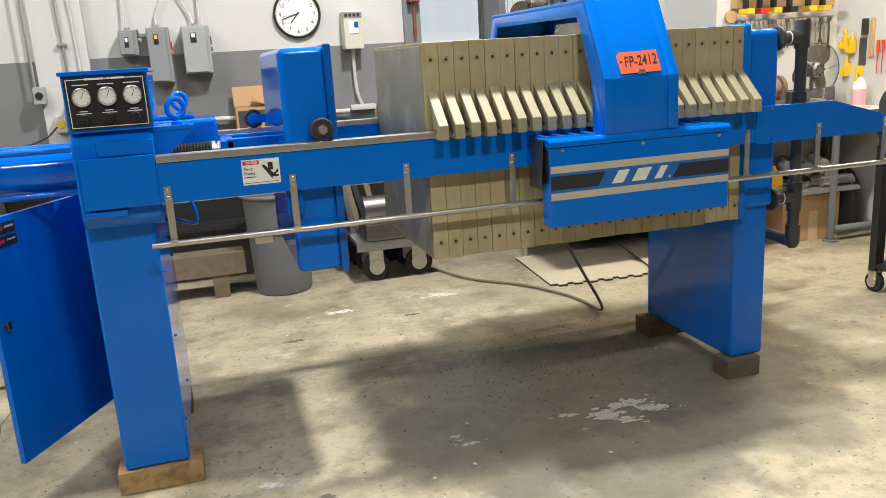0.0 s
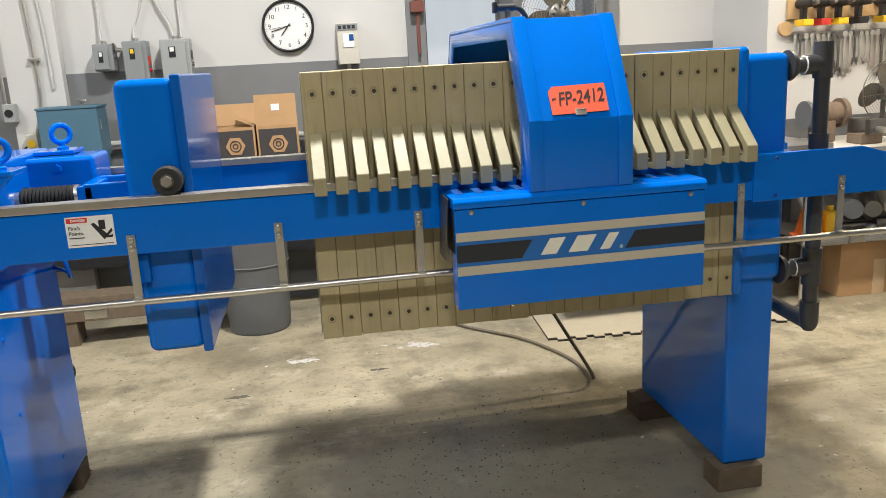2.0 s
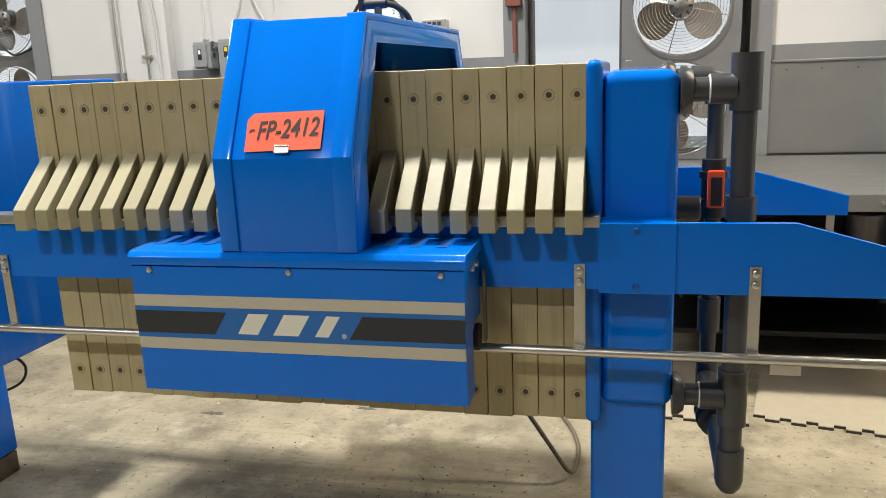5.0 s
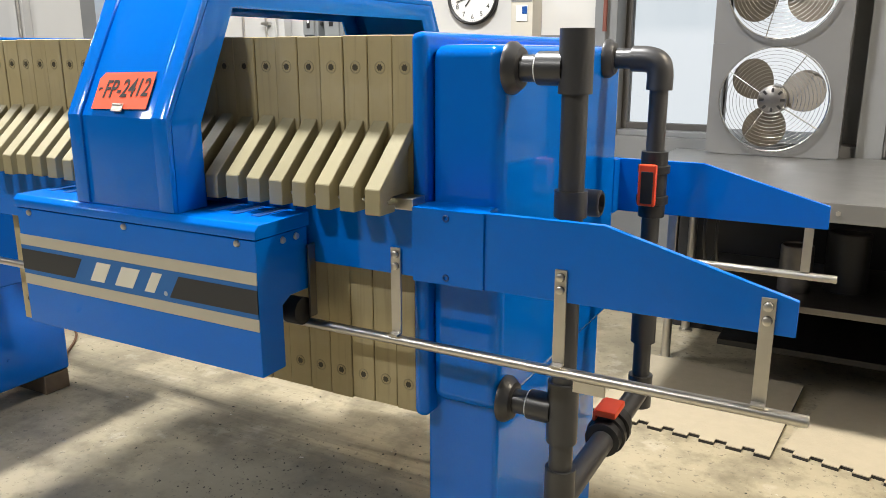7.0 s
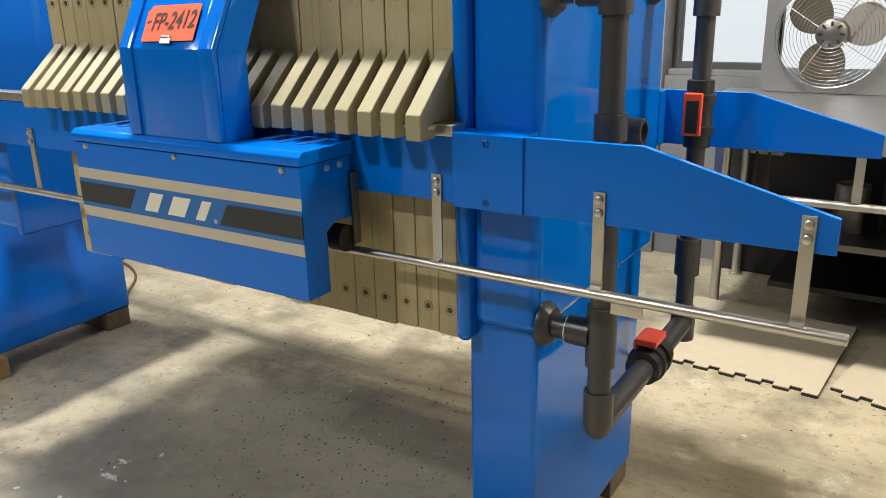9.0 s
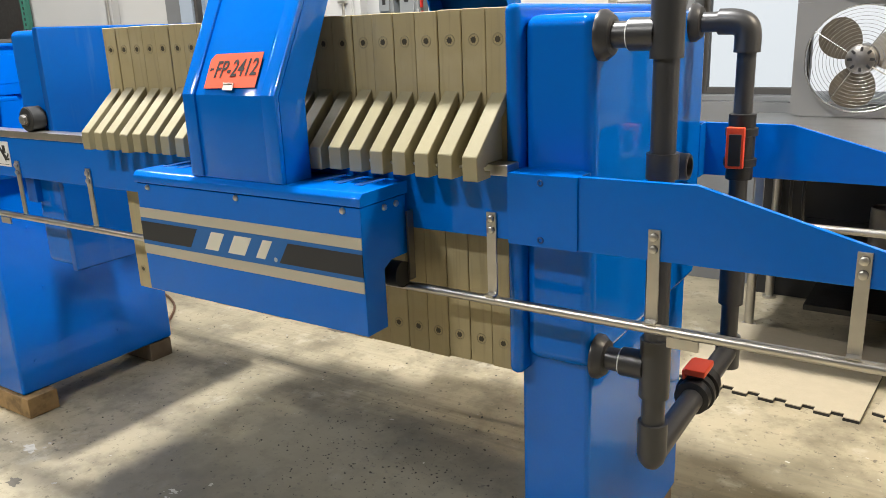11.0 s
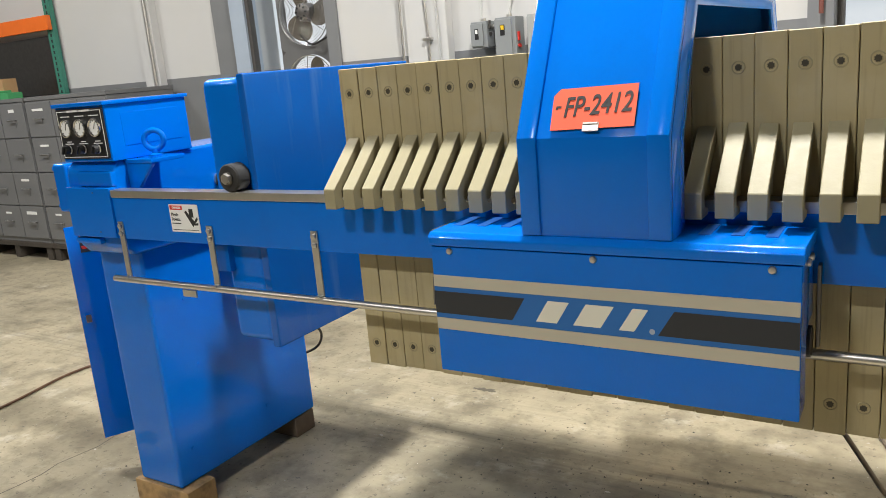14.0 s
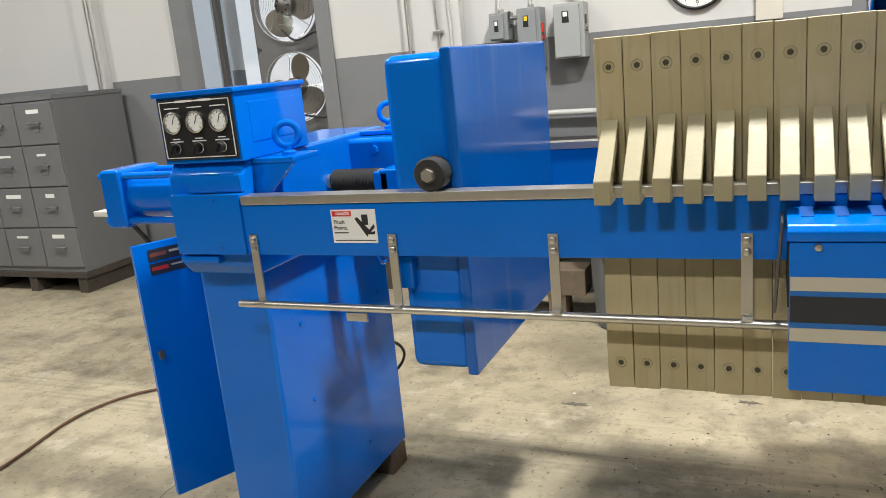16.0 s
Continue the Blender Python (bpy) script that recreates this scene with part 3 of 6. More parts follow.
# plate shifter: boxes at both sides, joined by an arch
box_pts = [(2.99, 0.85), (2.99, 1.136), (3.150, 1.136), (3.150, 1.0), (3.088, 1.0), (3.062, 0.985), (3.062, 0.85)]
for s in (1, -1):
    b = part("shifter_box", prism([(side(s, y), z) for y, z in box_pts], "x", 1.516, 2.254, 0.003), BLUE, press, "blue shifter housing with striped front")
    lid_pts = [(2.986, 1.1375), (2.986, 1.156), (2.997, 1.167), (3.154, 1.167), (3.154, 1.1375)]
    lid = part("lid", prism([(side(s, y), z) for y, z in lid_pts], "x", 1.512, 2.258, 0.003), BLUE, b)
    for k in range(12):
        sx = P0 + PITCH * (6.5 + k)
        if not 1.725 < sx < 2.045:
            # flat strip on the lid, its recess shade is in the colour
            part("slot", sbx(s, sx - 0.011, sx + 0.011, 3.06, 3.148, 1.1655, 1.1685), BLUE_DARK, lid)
    for sx in (1.563, 1.885, 2.207):
        part("screw", lathe([(0.0075, 0), (0.0075, 0.002), (0.006, 0.005), (0.001, 0.006)], (sx, side(s, 2.99), 1.127), (0, -s, 0), 14), STEEL, b)
    for sy in (3.07, 3.112):
        part("screw", lathe([(0.0075, 0), (0.0075, 0.002), (0.006, 0.005), (0.001, 0.006)], (2.254, side(s, sy), 1.122), (1, 0, 0), 14), STEEL, b)
    part("end_plate", turned(sbx(s, 1.496, 1.501, 3.02, 3.12, 0.99, 1.165, 0.002), Matrix.Translation((1.5, 0, 1.08)) @ Matrix.Rotation(radians(4), 4, "Y") @ Matrix.Translation((-1.5, 0, -1.08))), STEEL_DARK, b, "dark steel end plate")
    # thin black sheet stands for the shaded inside, nothing is cut out
    part("end_shade_sheet", sbx(s, 1.5135, 1.5165, 3.002, 3.14, 1.01, 1.13), BLACK, b)
    part("bushing", lathe([(0.013, -0.03), (0.030, -0.03), (0.030, 0.006), (0.013, 0.006)], (2.25, side(s, 3.125), 0.955), (1, 0, 0), 24), BLACK, b)
    part("latch_plate", sbx(s, 2.262, 2.268, 3.135, 3.157, 0.94, 1.10, 0.001), STEEL_DARK, b)
# printed bands on the front
yb = 2.9885
SLANT = 0.62


def slanted(x0, x1, z0, z1, l=True, r=True, proud=0.0):
    h = (z1 - z0) * SLANT
    return prism([(x0, z0), (x1, z0), (x1 + (h if r else 0), z1), (x0 + (h if l else 0), z1)], "y", yb - proud, yb + 0.002)


fb = [o for o in press.children if o.name.startswith("shifter_box")][0]
part("stripe", bx(1.5175, 2.2525, yb, yb + 0.002, 1.046, 1.072), STRIPE, fb, "beige stripe")
part("stripe", bx(1.5175, 2.2525, yb, yb + 0.002, 0.949, 0.975), STRIPE, fb, "beige stripe")
part("dark_band", slanted(1.5175, 1.703, 0.986, 1.036, False, True, 0.0006), STRIPE_DARK, fb, "charcoal band")
part("dark_band", slanted(2.008, 2.2525, 0.986, 1.036, True, False, 0.0006), STRIPE_DARK, fb, "charcoal band")
part("blue_band", slanted(1.5175, 2.2525, 0.9755, 1.0455, False, False), BLUE_BAND, fb, "duller blue printed band")
for x0, x1 in ((1.757, 1.803), (1.838, 1.895), (1.932, 1.962)):
    part("emblem", slanted(x0, x1, 0.989, 1.035, proud=0.0006), PALE, fb, "pale slanted mark")

part("emblem", rod((1.997, yb - 0.0006, 0.9925), (1.997, yb + 0.002, 0.9925), 0.0055, seg=16), PALE_BLUE, fb, "small pale round mark")

# the arch over the plates
out = [(3.0, 1.167), (3.0, 1.36), (3.147, 1.638)]
inn = [(3.008, 1.167), (3.008, 1.358), (3.152, 1.630)]
rim = [(2.994, 1.168), (2.994, 1.362), (3.142, 1.645)]
deep = [(3.088, 1.168), (3.088, 1.345), (3.205, 1.585)]


def arch(a, b):
    return a + [(mirror(y), z) for y, z in a[::-1]] + [(mirror(y), z) for y, z in b] + b[::-1]


hood = part("hood", prism(arch(out, inn), "x", 1.736, 2.033, 0.0015), BLUE, press, "blue sheet-metal arch over the plates", smooth=25)
for x0, x1 in ((1.734, 1.776), (1.992, 2.035)):
    part("edge_fold", prism(arch(rim, inn), "x", x0, x1, 0.004), BLUE, hood, smooth=25)
for x0, x1 in ((1.734, 1.741), (2.028, 2.035)):
    part("side_flange", prism(arch(inn, deep), "x", x0, x1, 0.0015), BLUE, hood, smooth=25)
# paper tag held by a metal clip, lying on the sloping face
n = Vector((0, -(1.638 - 1.36), 0.147)).normalized()
up = Vector((0, 0.147, 1.638 - 1.36)).normalized()
m = Matrix((( 1, 0, 0), (0, up.y, n.y), (0, up.z, n.z))).to_4x4()
m.translation = Vector((1.886, 3.0, 1.36)) + up * 0.058 + n * 0.004
tag = turned(prism([(-0.083, -0.042), (0.081, -0.042), (0.083, 0.042), (-0.070, 0.042), (-0.083, 0.028)], "z", 0, 0.001), m @ Matrix.Rotation(radians(1.5), 4, "Z"))
tag = tagged(finish("paper_tag", tag, TAG), "orange paper tag with black handwriting on the press hood", "tag")
words("handwriting", "FP-2412", 0.040, m @ pose(-0.060, -0.018, 0.0016, 0, 0, 3.5) @ Matrix.Diagonal((1.02, 1.42, 1, 1)), INK, tag, "black marker writing", shear=0.22, bold=0.0004)
part("ink_dash", turned(bx(-0.075, -0.065, 0.001, 0.005, 0.001, 0.0017), m), INK, tag)
part("hole", turned(rod((-0.074, 0.0, 0.0008), (-0.074, 0, 0.0016), 0.0025, seg=12), m), INK, tag)
clip = turned(merge(bx(-0.016, 0.016, -0.009, 0.009, 0, 0.003, 0.002), bx(-0.014, 0.014, 0.004, 0.008, 0.002, 0.006, 0.001)), m @ Matrix.Translation((0.0, -0.040, 0.002)))
tagged(finish("metal_clip", clip, STEEL), "small bright metal clip holding the paper tag", "clip")

# left end: casting, cap, cylinder
endh = part("end_head", prism([(3.185, 1.02), (3.185, 1.27), (3.215, 1.305), (mirror(3.215), 1.305), (mirror(3.185), 1.27), (mirror(3.185), 1.02), (mirror(3.215), 0.985), (3.215, 0.985)], "x", -0.045, 0.205, 0.012, 3), BLUE, press, "blue end casting")
cap = part("end_cap", bx(-0.026, 0.203, 3.157, 3.19, 1.056, 1.221, 0.004), BLUE, press)
part("ledge", bx(0.03, 0.205, 3.172, 3.2, 1.221, 1.272, 0.008), BLUE, endh)
part("ledge", bx(-0.03, 0.10, 3.165, 3.2, 1.028, 1.05, 0.006), BLUE, endh)
for x, z in ((0.12, 1.205), (0.125, 1.075)):
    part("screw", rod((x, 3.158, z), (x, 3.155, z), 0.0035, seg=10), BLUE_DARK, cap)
for yy_ in (3.24, 3.95):
    part("bracket", prism([(0.2, 1.30), (0.33, 1.30), (0.33, 1.285), (0.24, 1.20), (0.2, 1.20)], "y", yy_, yy_ + 0.014, 0.002), BLUE, endh)
for y0, y1 in ((3.235, 3.37), (3.85, 3.99)):
    part("top_plate", bx(0.18, 0.335, y0, y1, 1.288, 1.302, 0.003), BLUE, endh)
part("gland_block", bx(0.19, 0.42, 3.76, 3.985, 1.10, 1.286, 0.016, 3), BLUE, endh)
for bz in (1.15, 1.25):
    part("bolt", hexbolt((0.30, 3.76, bz), (0, -1, 0), 0.014, 0.012), BLUE, endh)
for yy_ in (3.30, 3.92):
    eb = part("eye_bolt", merge(ring((0.283, yy_, 1.356), (-0.6, 1, 0), 0.031, 0.0095, 32, 12), rod((0.283, yy_, 1.298), (0.283, yy_, 1.325), 0.012)), BLUE, press, "blue lifting eye bolt")
    part("collar", lathe([(0.0, 0), (0.02, 0), (0.02, 0.008), (0.012, 0.013), (0.0, 0.013)], (0.283, yy_, 1.301), (0, 0, 1), 20), BLUE, eb)
cyl = part("cylinder", rod((-0.56, 3.6, 1.152), (0.0, 3.6, 1.152), 0.078, seg=40), BLUE, press, "blue hydraulic cylinder")
part("end_block", bx(-0.63, -0.54, 3.50, 3.70, 1.052, 1.252, 0.012, 3), BLUE, cyl)
for y in (3.522, 3.678):
    for z in (1.075, 1.229):
        part("tie_rod", rod((-0.645, y, z), (0.0, y, z), 0.012, seg=14), BLUE, cyl)

# control box with gauges
cb = part("control_box", bx(-0.04, 0.215, 3.186, 3.51, 1.302, 1.482, 0.004), BLUE, press, "blue control box with three gauges")
part("lid", bx(-0.047, 0.222, 3.176, 3.518, 1.480, 1.493, 0.003), BLUE, cb)
part("side_panel", bx(0.213, 0.2165, 3.24, 3.47, 1.345, 1.452, 0.002), BLUE, cb)
panel = part("gauge_panel", bx(-0.033, 0.208, 3.181, 3.187, 1.313, 1.474, 0.001), BLACK, cb, "black gauge panel")
for a in ((-0.027, 0.202, 1.466, 1.4685), (-0.027, 0.202, 1.318, 1.3205), (-0.027, -0.0245, 1.318, 1.4685), (0.1995, 0.202, 1.318, 1.4685)):
    part("border", bx(a[0], a[1], 3.1795, 3.182, a[2], a[3]), WHITE, panel)
for x0, x1, z0, z1 in ((0.03, 0.085, 1.4615, 1.4735), (0.093, 0.105, 1.4625, 1.4725), (0.108, 0.145, 1.4615, 1.4735)):
    part("print_bar", bx(x0, x1, 3.1785, 3.1815, z0 + 0.003, z1 - 0.003), WHITE, panel)
for gx in (0.014, 0.089, 0.164):
    part("print_bar", bx(gx - 0.024, gx + 0.024, 3.1795, 3.182, 1.4495, 1.4525), WHITE, panel)
    part("print_bar", bx(gx - 0.012, gx + 0.012, 3.1795, 3.182, 1.368, 1.371), WHITE, panel)
    part("print_bar", bx(gx - 0.022, gx + 0.022, 3.1795, 3.182, 1.361, 1.364), WHITE, panel)
    g = part("gauge", lathe([(0.024, 0.006), (0.0265, 0.010), (0.0295, 0.009), (0.0305, 0.0), (0.0305, -0.004)], (gx, 3.181, 1.413), (0, -1, 0), 32, False), CHROME, cb, "chrome-rimmed pressure gauge")
    part("dial", rod((gx, 3.181, 1.413), (gx, 3.1755, 1.413), 0.0245, seg=32), WHITE, g)
    for k in range(9):
        a = radians(-135 + k * 33.75)
        part("tick", turned(bx(-0.0006, 0.0006, -0.0012, 0, 0.0185, 0.0225), Matrix.Translation((gx, 3.1755, 1.413)) @ Matrix.Rotation(a, 4, "Y")), INK, g)
    part("needle", turned(bx(-0.0008, 0.0008, -0.0015, -0.0003, -0.005, 0.019), Matrix.Translation((gx, 3.1755, 1.413)) @ Matrix.Rotation(radians(24), 4, "Y")), INK, g)
    kn = part("knob", lathe([(0.010, 0), (0.010, 0.008), (0.0145, 0.010), (0.0135, 0.026), (0.0, 0.027)], (gx, 3.182, 1.345), (0, -1, 0), 18), BLACK, cb, "black control knob")
    part("collar", ring((gx, 3.175, 1.345), (0, 1, 0), 0.0125, 0.0025, 20, 6), STEEL, kn)
    part("pointer", turned(bx(-0.0035, 0.0035, -0.032, -0.02, -0.014, 0.014, 0.001), Matrix.Translation((gx, 3.182, 1.345)) @ Matrix.Rotation(radians(30), 4, "Y")), BLACK, kn)

part("hook", tube([(0.172, 3.97, 0.862), (0.23, 3.90, 0.862), (0.275, 3.80, 0.865), (0.295, 3.72, 0.885), (0.295, 3.70, 0.93), (0.28, 3.70, 0.985)], 0.007, 10, 6), BLUE, press, "bent blue rod below the beam")
# cabinet door, standing open behind the left leg
dm = Matrix.Translation((-0.062, 3.985, 0)) @ Matrix.Rotation(radians(180 + 62.6), 4, "Z")
door = part("cabinet_door", turned(bx(0, 0.715, -0.003, 0.003, 0.145, 1.025, 0.001), dm), BLUE, press, "blue sheet door standing open")
for a in ((0.700, 0.715, 0.145, 1.025), (0.0, 0.6995, 1.010, 1.025), (0.0, 0.6995, 0.145, 0.160)):
    part("door_edge", turned(bx(a[0], a[1], -0.018, -0.0032, a[2], a[3], 0.001), dm), BLUE, door)
for z0, z1, mat in ((0.965, 1.005, RUST), (0.92, 0.958, RED)):
    lab = part("warning_label", turned(bx(0.55, 0.67, 0.003, 0.005, z0, z1), dm), STRIPE_DARK, door, "dark label with red print")
    part("print_bar", turned(bx(0.61, 0.665, 0.005, 0.006, z0 + 0.014, z1 - 0.012), dm), mat, lab)
    part("print_bar", turned(bx(0.56, 0.60, 0.005, 0.006, z0 + 0.02, z1 - 0.012), dm), STRIPE, lab)
part("latch", turned(merge(rod((0.69, 0.0, 0.66), (0.69, 0.03, 0.66), 0.006), bx(0.68, 0.70, 0.024, 0.03, 0.645, 0.675, 0.002)), dm), STEEL_DARK, door)

# warning sticker on the beam
sx0, sx1, sz0, sz1 = 0.471, 0.596, 1.089, 1.174
st = part("warning_sticker", bx(sx0, sx1, 3.163, 3.1645, sz0, sz1), WHITE, press, "white warning sticker with red header")
part("header", bx(sx0 + 0.004, sx0 + 0.058, 3.1622, 3.1635, sz1 - 0.017, sz1 - 0.004), RED, st)
words("header_text", "DANGER", 0.0095, pose(sx0 + 0.015, 3.1618, sz1 - 0.0135, 90, 0, 0), WHITE, st, bold=0.0002)
words("text", "Pinch\nPoints.", 0.0145, pose(sx0 + 0.006, 3.1622, sz1 - 0.036, 90, 0, 0), INK, st)
part("print_bar", bx(sx0 + 0.006, sx0 + 0.045, 3.1622, 3.1635, sz0 + 0.025, sz0 + 0.0275), INK, st)
part("print_bar", bx(sx0 + 0.006, sx1 - 0.006, 3.1622, 3.1635, sz0 + 0.006, sz0 + 0.0075), INK, st)
part("pictogram", merge(prism([(sx0 + 0.066, sz0 + 0.062), (sx0 + 0.074, sz0 + 0.066), (sx0 + 0.104, sz0 + 0.034), (sx0 + 0.097, sz0 + 0.016)], "y", 3.1622, 3.1635),
     bx(sx0 + 0.086, sx0 + 0.103, 3.1622, 3.1635, sz0 + 0.046, sz0 + 0.072), prism([(sx0 + 0.1, sz0 + 0.03), (sx0 + 0.118, sz0 + 0.048), (sx0 + 0.12, sz0 + 0.04), (sx0 + 0.108, sz0 + 0.028), (sx0 + 0.12, sz0 + 0.03), (sx0 + 0.118, sz0 + 0.022), (sx0 + 0.1, sz0 + 0.022)], "y", 3.1622, 3.1635)), INK, st)

# feed pipes at the fixed head
FX, FY, RX, RY = 2.796, 3.258, 2.804, 3.86


def flange(y, z, r, parent):
    return part("flange", lathe([(0.03, 0), (r, 0), (r, 0.010), (r * 0.78, 0.024), (r * 0.62, 0.026), (0.03, 0.026)], (2.667, y, z), (1, 0, 0), 32), PVC, parent, "dark flange")


def sleeve(p, axis, r, h, parent):
    a = Vector(p) - Vector(axis) * h / 2
    return part("sleeve", lathe([(r * 0.8, 0), (r, 0), (r, h), (r * 0.8, h)], a, axis, 28), PVC, parent)


fp = part("front_pipe", rod((FX, FY, 0.60), (FX, FY, 1.525), 0.0245, seg=28), PVC, press, "dark grey plastic pipe")
part("cap", lathe([(0.0, -0.034), (0.017, -0.031), (0.027, -0.018), (0.0315, 0.0), (0.0315, 0.075), (0.0245, 0.075)], (FX, FY, 0.59), (0, 0, 1), 28), PVC, fp)
sleeve((FX, FY, 1.475), (0, 0, 1), 0.0315, 0.115, fp)
sleeve((FX, FY, 1.215), (0, 0, 1), 0.0315, 0.05, fp)
sleeve((FX, FY, 0.79), (0, 0, 1), 0.0315, 0.13, fp)
for z in (1.462, 0.79):
    br = part("branch", rod((2.68, FY, z), (FX, FY, z), 0.025, seg=24), PVC, fp)
    sleeve((FX - 0.045, FY, z), (1, 0, 0), 0.031, 0.05, br)
    part("glue_ring", ring((FX - 0.071, FY, z), (1, 0, 0), 0.0275, 0.0025, 24, 6), WHITE, br)
    flange(FY, z, 0.049, fp)
cp = part("cross_pipe", rod((FX, FY, 0.585), (RX, RY, 0.60), 0.027, seg=24), PVC, press, "dark grey plastic pipe")
v = part("ball_valve", lathe([(0.03, -0.06), (0.042, -0.058), (0.042, -0.03), (0.048, -0.028), (0.048, -0.012), (0.040, -0.01), (0.040, 0.01), (0.048, 0.012), (0.048, 0.028), (0.042, 0.03), (0.042, 0.058), (0.03, 0.06)], (RX - 0.006, 3.60, 0.593), (0, 1, 0), 28), BLACK, press, "black union ball valve")
part("handle", merge(bx(RX - 0.03, RX + 0.02, 3.555, 3.64, 0.645, 0.662, 0.004), rod((RX - 0.006, 3.6, 0.62), (RX - 0.006, 3.6, 0.65), 0.014), bx(RX - 0.036, RX - 0.028, 3.555, 3.64, 0.632, 0.658, 0.003)), RED_VALVE, v, "orange valve handle")
rp = part("rear_pipe", rod((RX, RY, 0.56), (RX, RY, 1.455), 0.0228, seg=24), PVC, press, "dark grey plastic pipe")
part("elbow", merge(tube([(RX, RY, 1.40), (RX, RY, 1.44), (RX - 0.007, RY, 1.463), (RX - 0.03, RY, 1.473), (RX - 0.07, RY, 1.475)], 0.032, 20, 6)), PVC, rp)
part("branch", rod((2.68, RY, 1.475), (RX - 0.04, RY, 1.475), 0.025, seg=24), PVC, rp)
flange(RY, 1.475, 0.048, rp)
sleeve((RX, RY, 0.60), (0, 0, 1), 0.032, 0.09, rp)
sleeve((RX, RY, 0.79), (0, 0, 1), 0.032, 0.10, rp)
v2 = part("ball_valve", lathe([(0.025, -0.085), (0.033, -0.083), (0.033, -0.05), (0.04, -0.048), (0.04, -0.03), (0.034, -0.028), (0.034, 0.028), (0.04, 0.03), (0.04, 0.048), (0.033, 0.05), (0.033, 0.083), (0.025, 0.085)], (RX, RY, 1.165), (0, 0, 1), 28), BLACK, press, "black union ball valve")
part("handle", merge(bx(RX - 0.022, RX + 0.022, RY - 0.068, RY - 0.05, 1.118, 1.222, 0.004), rod((RX, RY - 0.06, 1.17), (RX, RY - 0.02, 1.17), 0.013)), RED_VALVE, v2, "orange valve handle")
part("grip", bx(RX - 0.014, RX + 0.016, RY - 0.0705, RY - 0.067, 1.125, 1.205, 0.002), BLACK, v2)

# wooden blocks under the legs
for a, b, c, d in ((-0.083, 0.212, 3.245, 3.375), (-0.075, 0.168, 3.87, 3.99), (2.455, 2.625, 3.222, 3.33), (2.425, 2.64, 3.82, 3.96)):
    # rear left block takes darker OLD_WOOD for the shade under the leg
    tagged(finish("wood_block", bx(a, b, c, d, 0, 0.0875, 0.005), WOOD if a < -0.08 else OLD_WOOD), "rough sawn wooden block under a leg of the press", "block", "blocks under the press")

# ---- windows, fan panels and what is outside ----
def backdrop_material():
    mat = bpy.data.materials.new("snowy_daylight")
    mat.use_nodes = True
    nt = mat.node_tree
    nt.nodes.remove(nt.nodes["Principled BSDF"])
    em = nt.nodes.new("ShaderNodeEmission")
    geo, sep, ramp = nt.nodes.new("ShaderNodeNewGeometry"), nt.nodes.new("ShaderNodeSeparateXYZ"), nt.nodes.new("ShaderNodeValToRGB")
    mp, n, mix = nt.nodes.new("ShaderNodeMapping"), nt.nodes.new("ShaderNodeTexNoise"), nt.nodes.new("ShaderNodeMix")
    mix.data_type = "RGBA"
    mr = nt.nodes.new("ShaderNodeMapRange")
    mr.inputs["From Min"].default_value, mr.inputs["From Max"].default_value = 0.0, 4.0
    nt.links.new(geo.outputs["Position"], sep.inputs[0])
    nt.links.new(sep.outputs["Z"], mr.inputs["Value"])
    nt.links.new(mr.outputs["Result"], ramp.inputs["Fac"])
    e = ramp.color_ramp.elements
    e[0].position, e[0].color = 0.0, (0.80, 0.84, 0.88, 1)
    e[1].position, e[1].color = 1.0, (0.80, 0.85, 0.90, 1)
    k = ramp.color_ramp.elements.new(0.41)
    k.color = (0.95, 0.97, 1.0, 1)
    k = ramp.color_ramp.elements.new(0.44)
    k.color = (0.70, 0.76, 0.81, 1)
    mp.inputs["Scale"].default_value = (3.0, 1.0, 0.5)
    n.inputs["Scale"].default_value, n.inputs["Detail"].default_value = 1.5, 6
    nt.links.new(geo.outputs["Position"], mp.inputs["Vector"])
    nt.links.new(mp.outputs["Vector"], n.inputs["Vector"])
    mix.inputs["B"].default_value = (0.9, 0.93, 0.96, 1)
    nt.links.new(n.outputs["Fac"], mix.inputs["Factor"])
    nt.links.new(ramp.outputs["Color"], mix.inputs["A"])
    nt.links.new(mix.outputs["Result"], em.inputs["Color"])
    em.inputs["Strength"].default_value = 0.84
    nt.links.new(em.outputs[0], nt.nodes["Material Output"].inputs["Surface"])
    return mat


structure("backdrop", bx(-9, 8, 10.0, 10.05, -1.5, 6.5), backdrop_material(), "pale snowy daylight outside the windows", "backdrop")
GLASS = bpy.data.materials.new("window_glass")
GLASS.use_nodes = True
gb = GLASS.node_tree.nodes["Principled BSDF"]
gb.inputs["Transmission Weight"].default_value, gb.inputs["Roughness"].default_value, gb.inputs["IOR"].default_value = 1.0, 0.05, 1.1
gb.inputs["Base Color"].default_value = (0.93, 0.96, 0.97, 1)


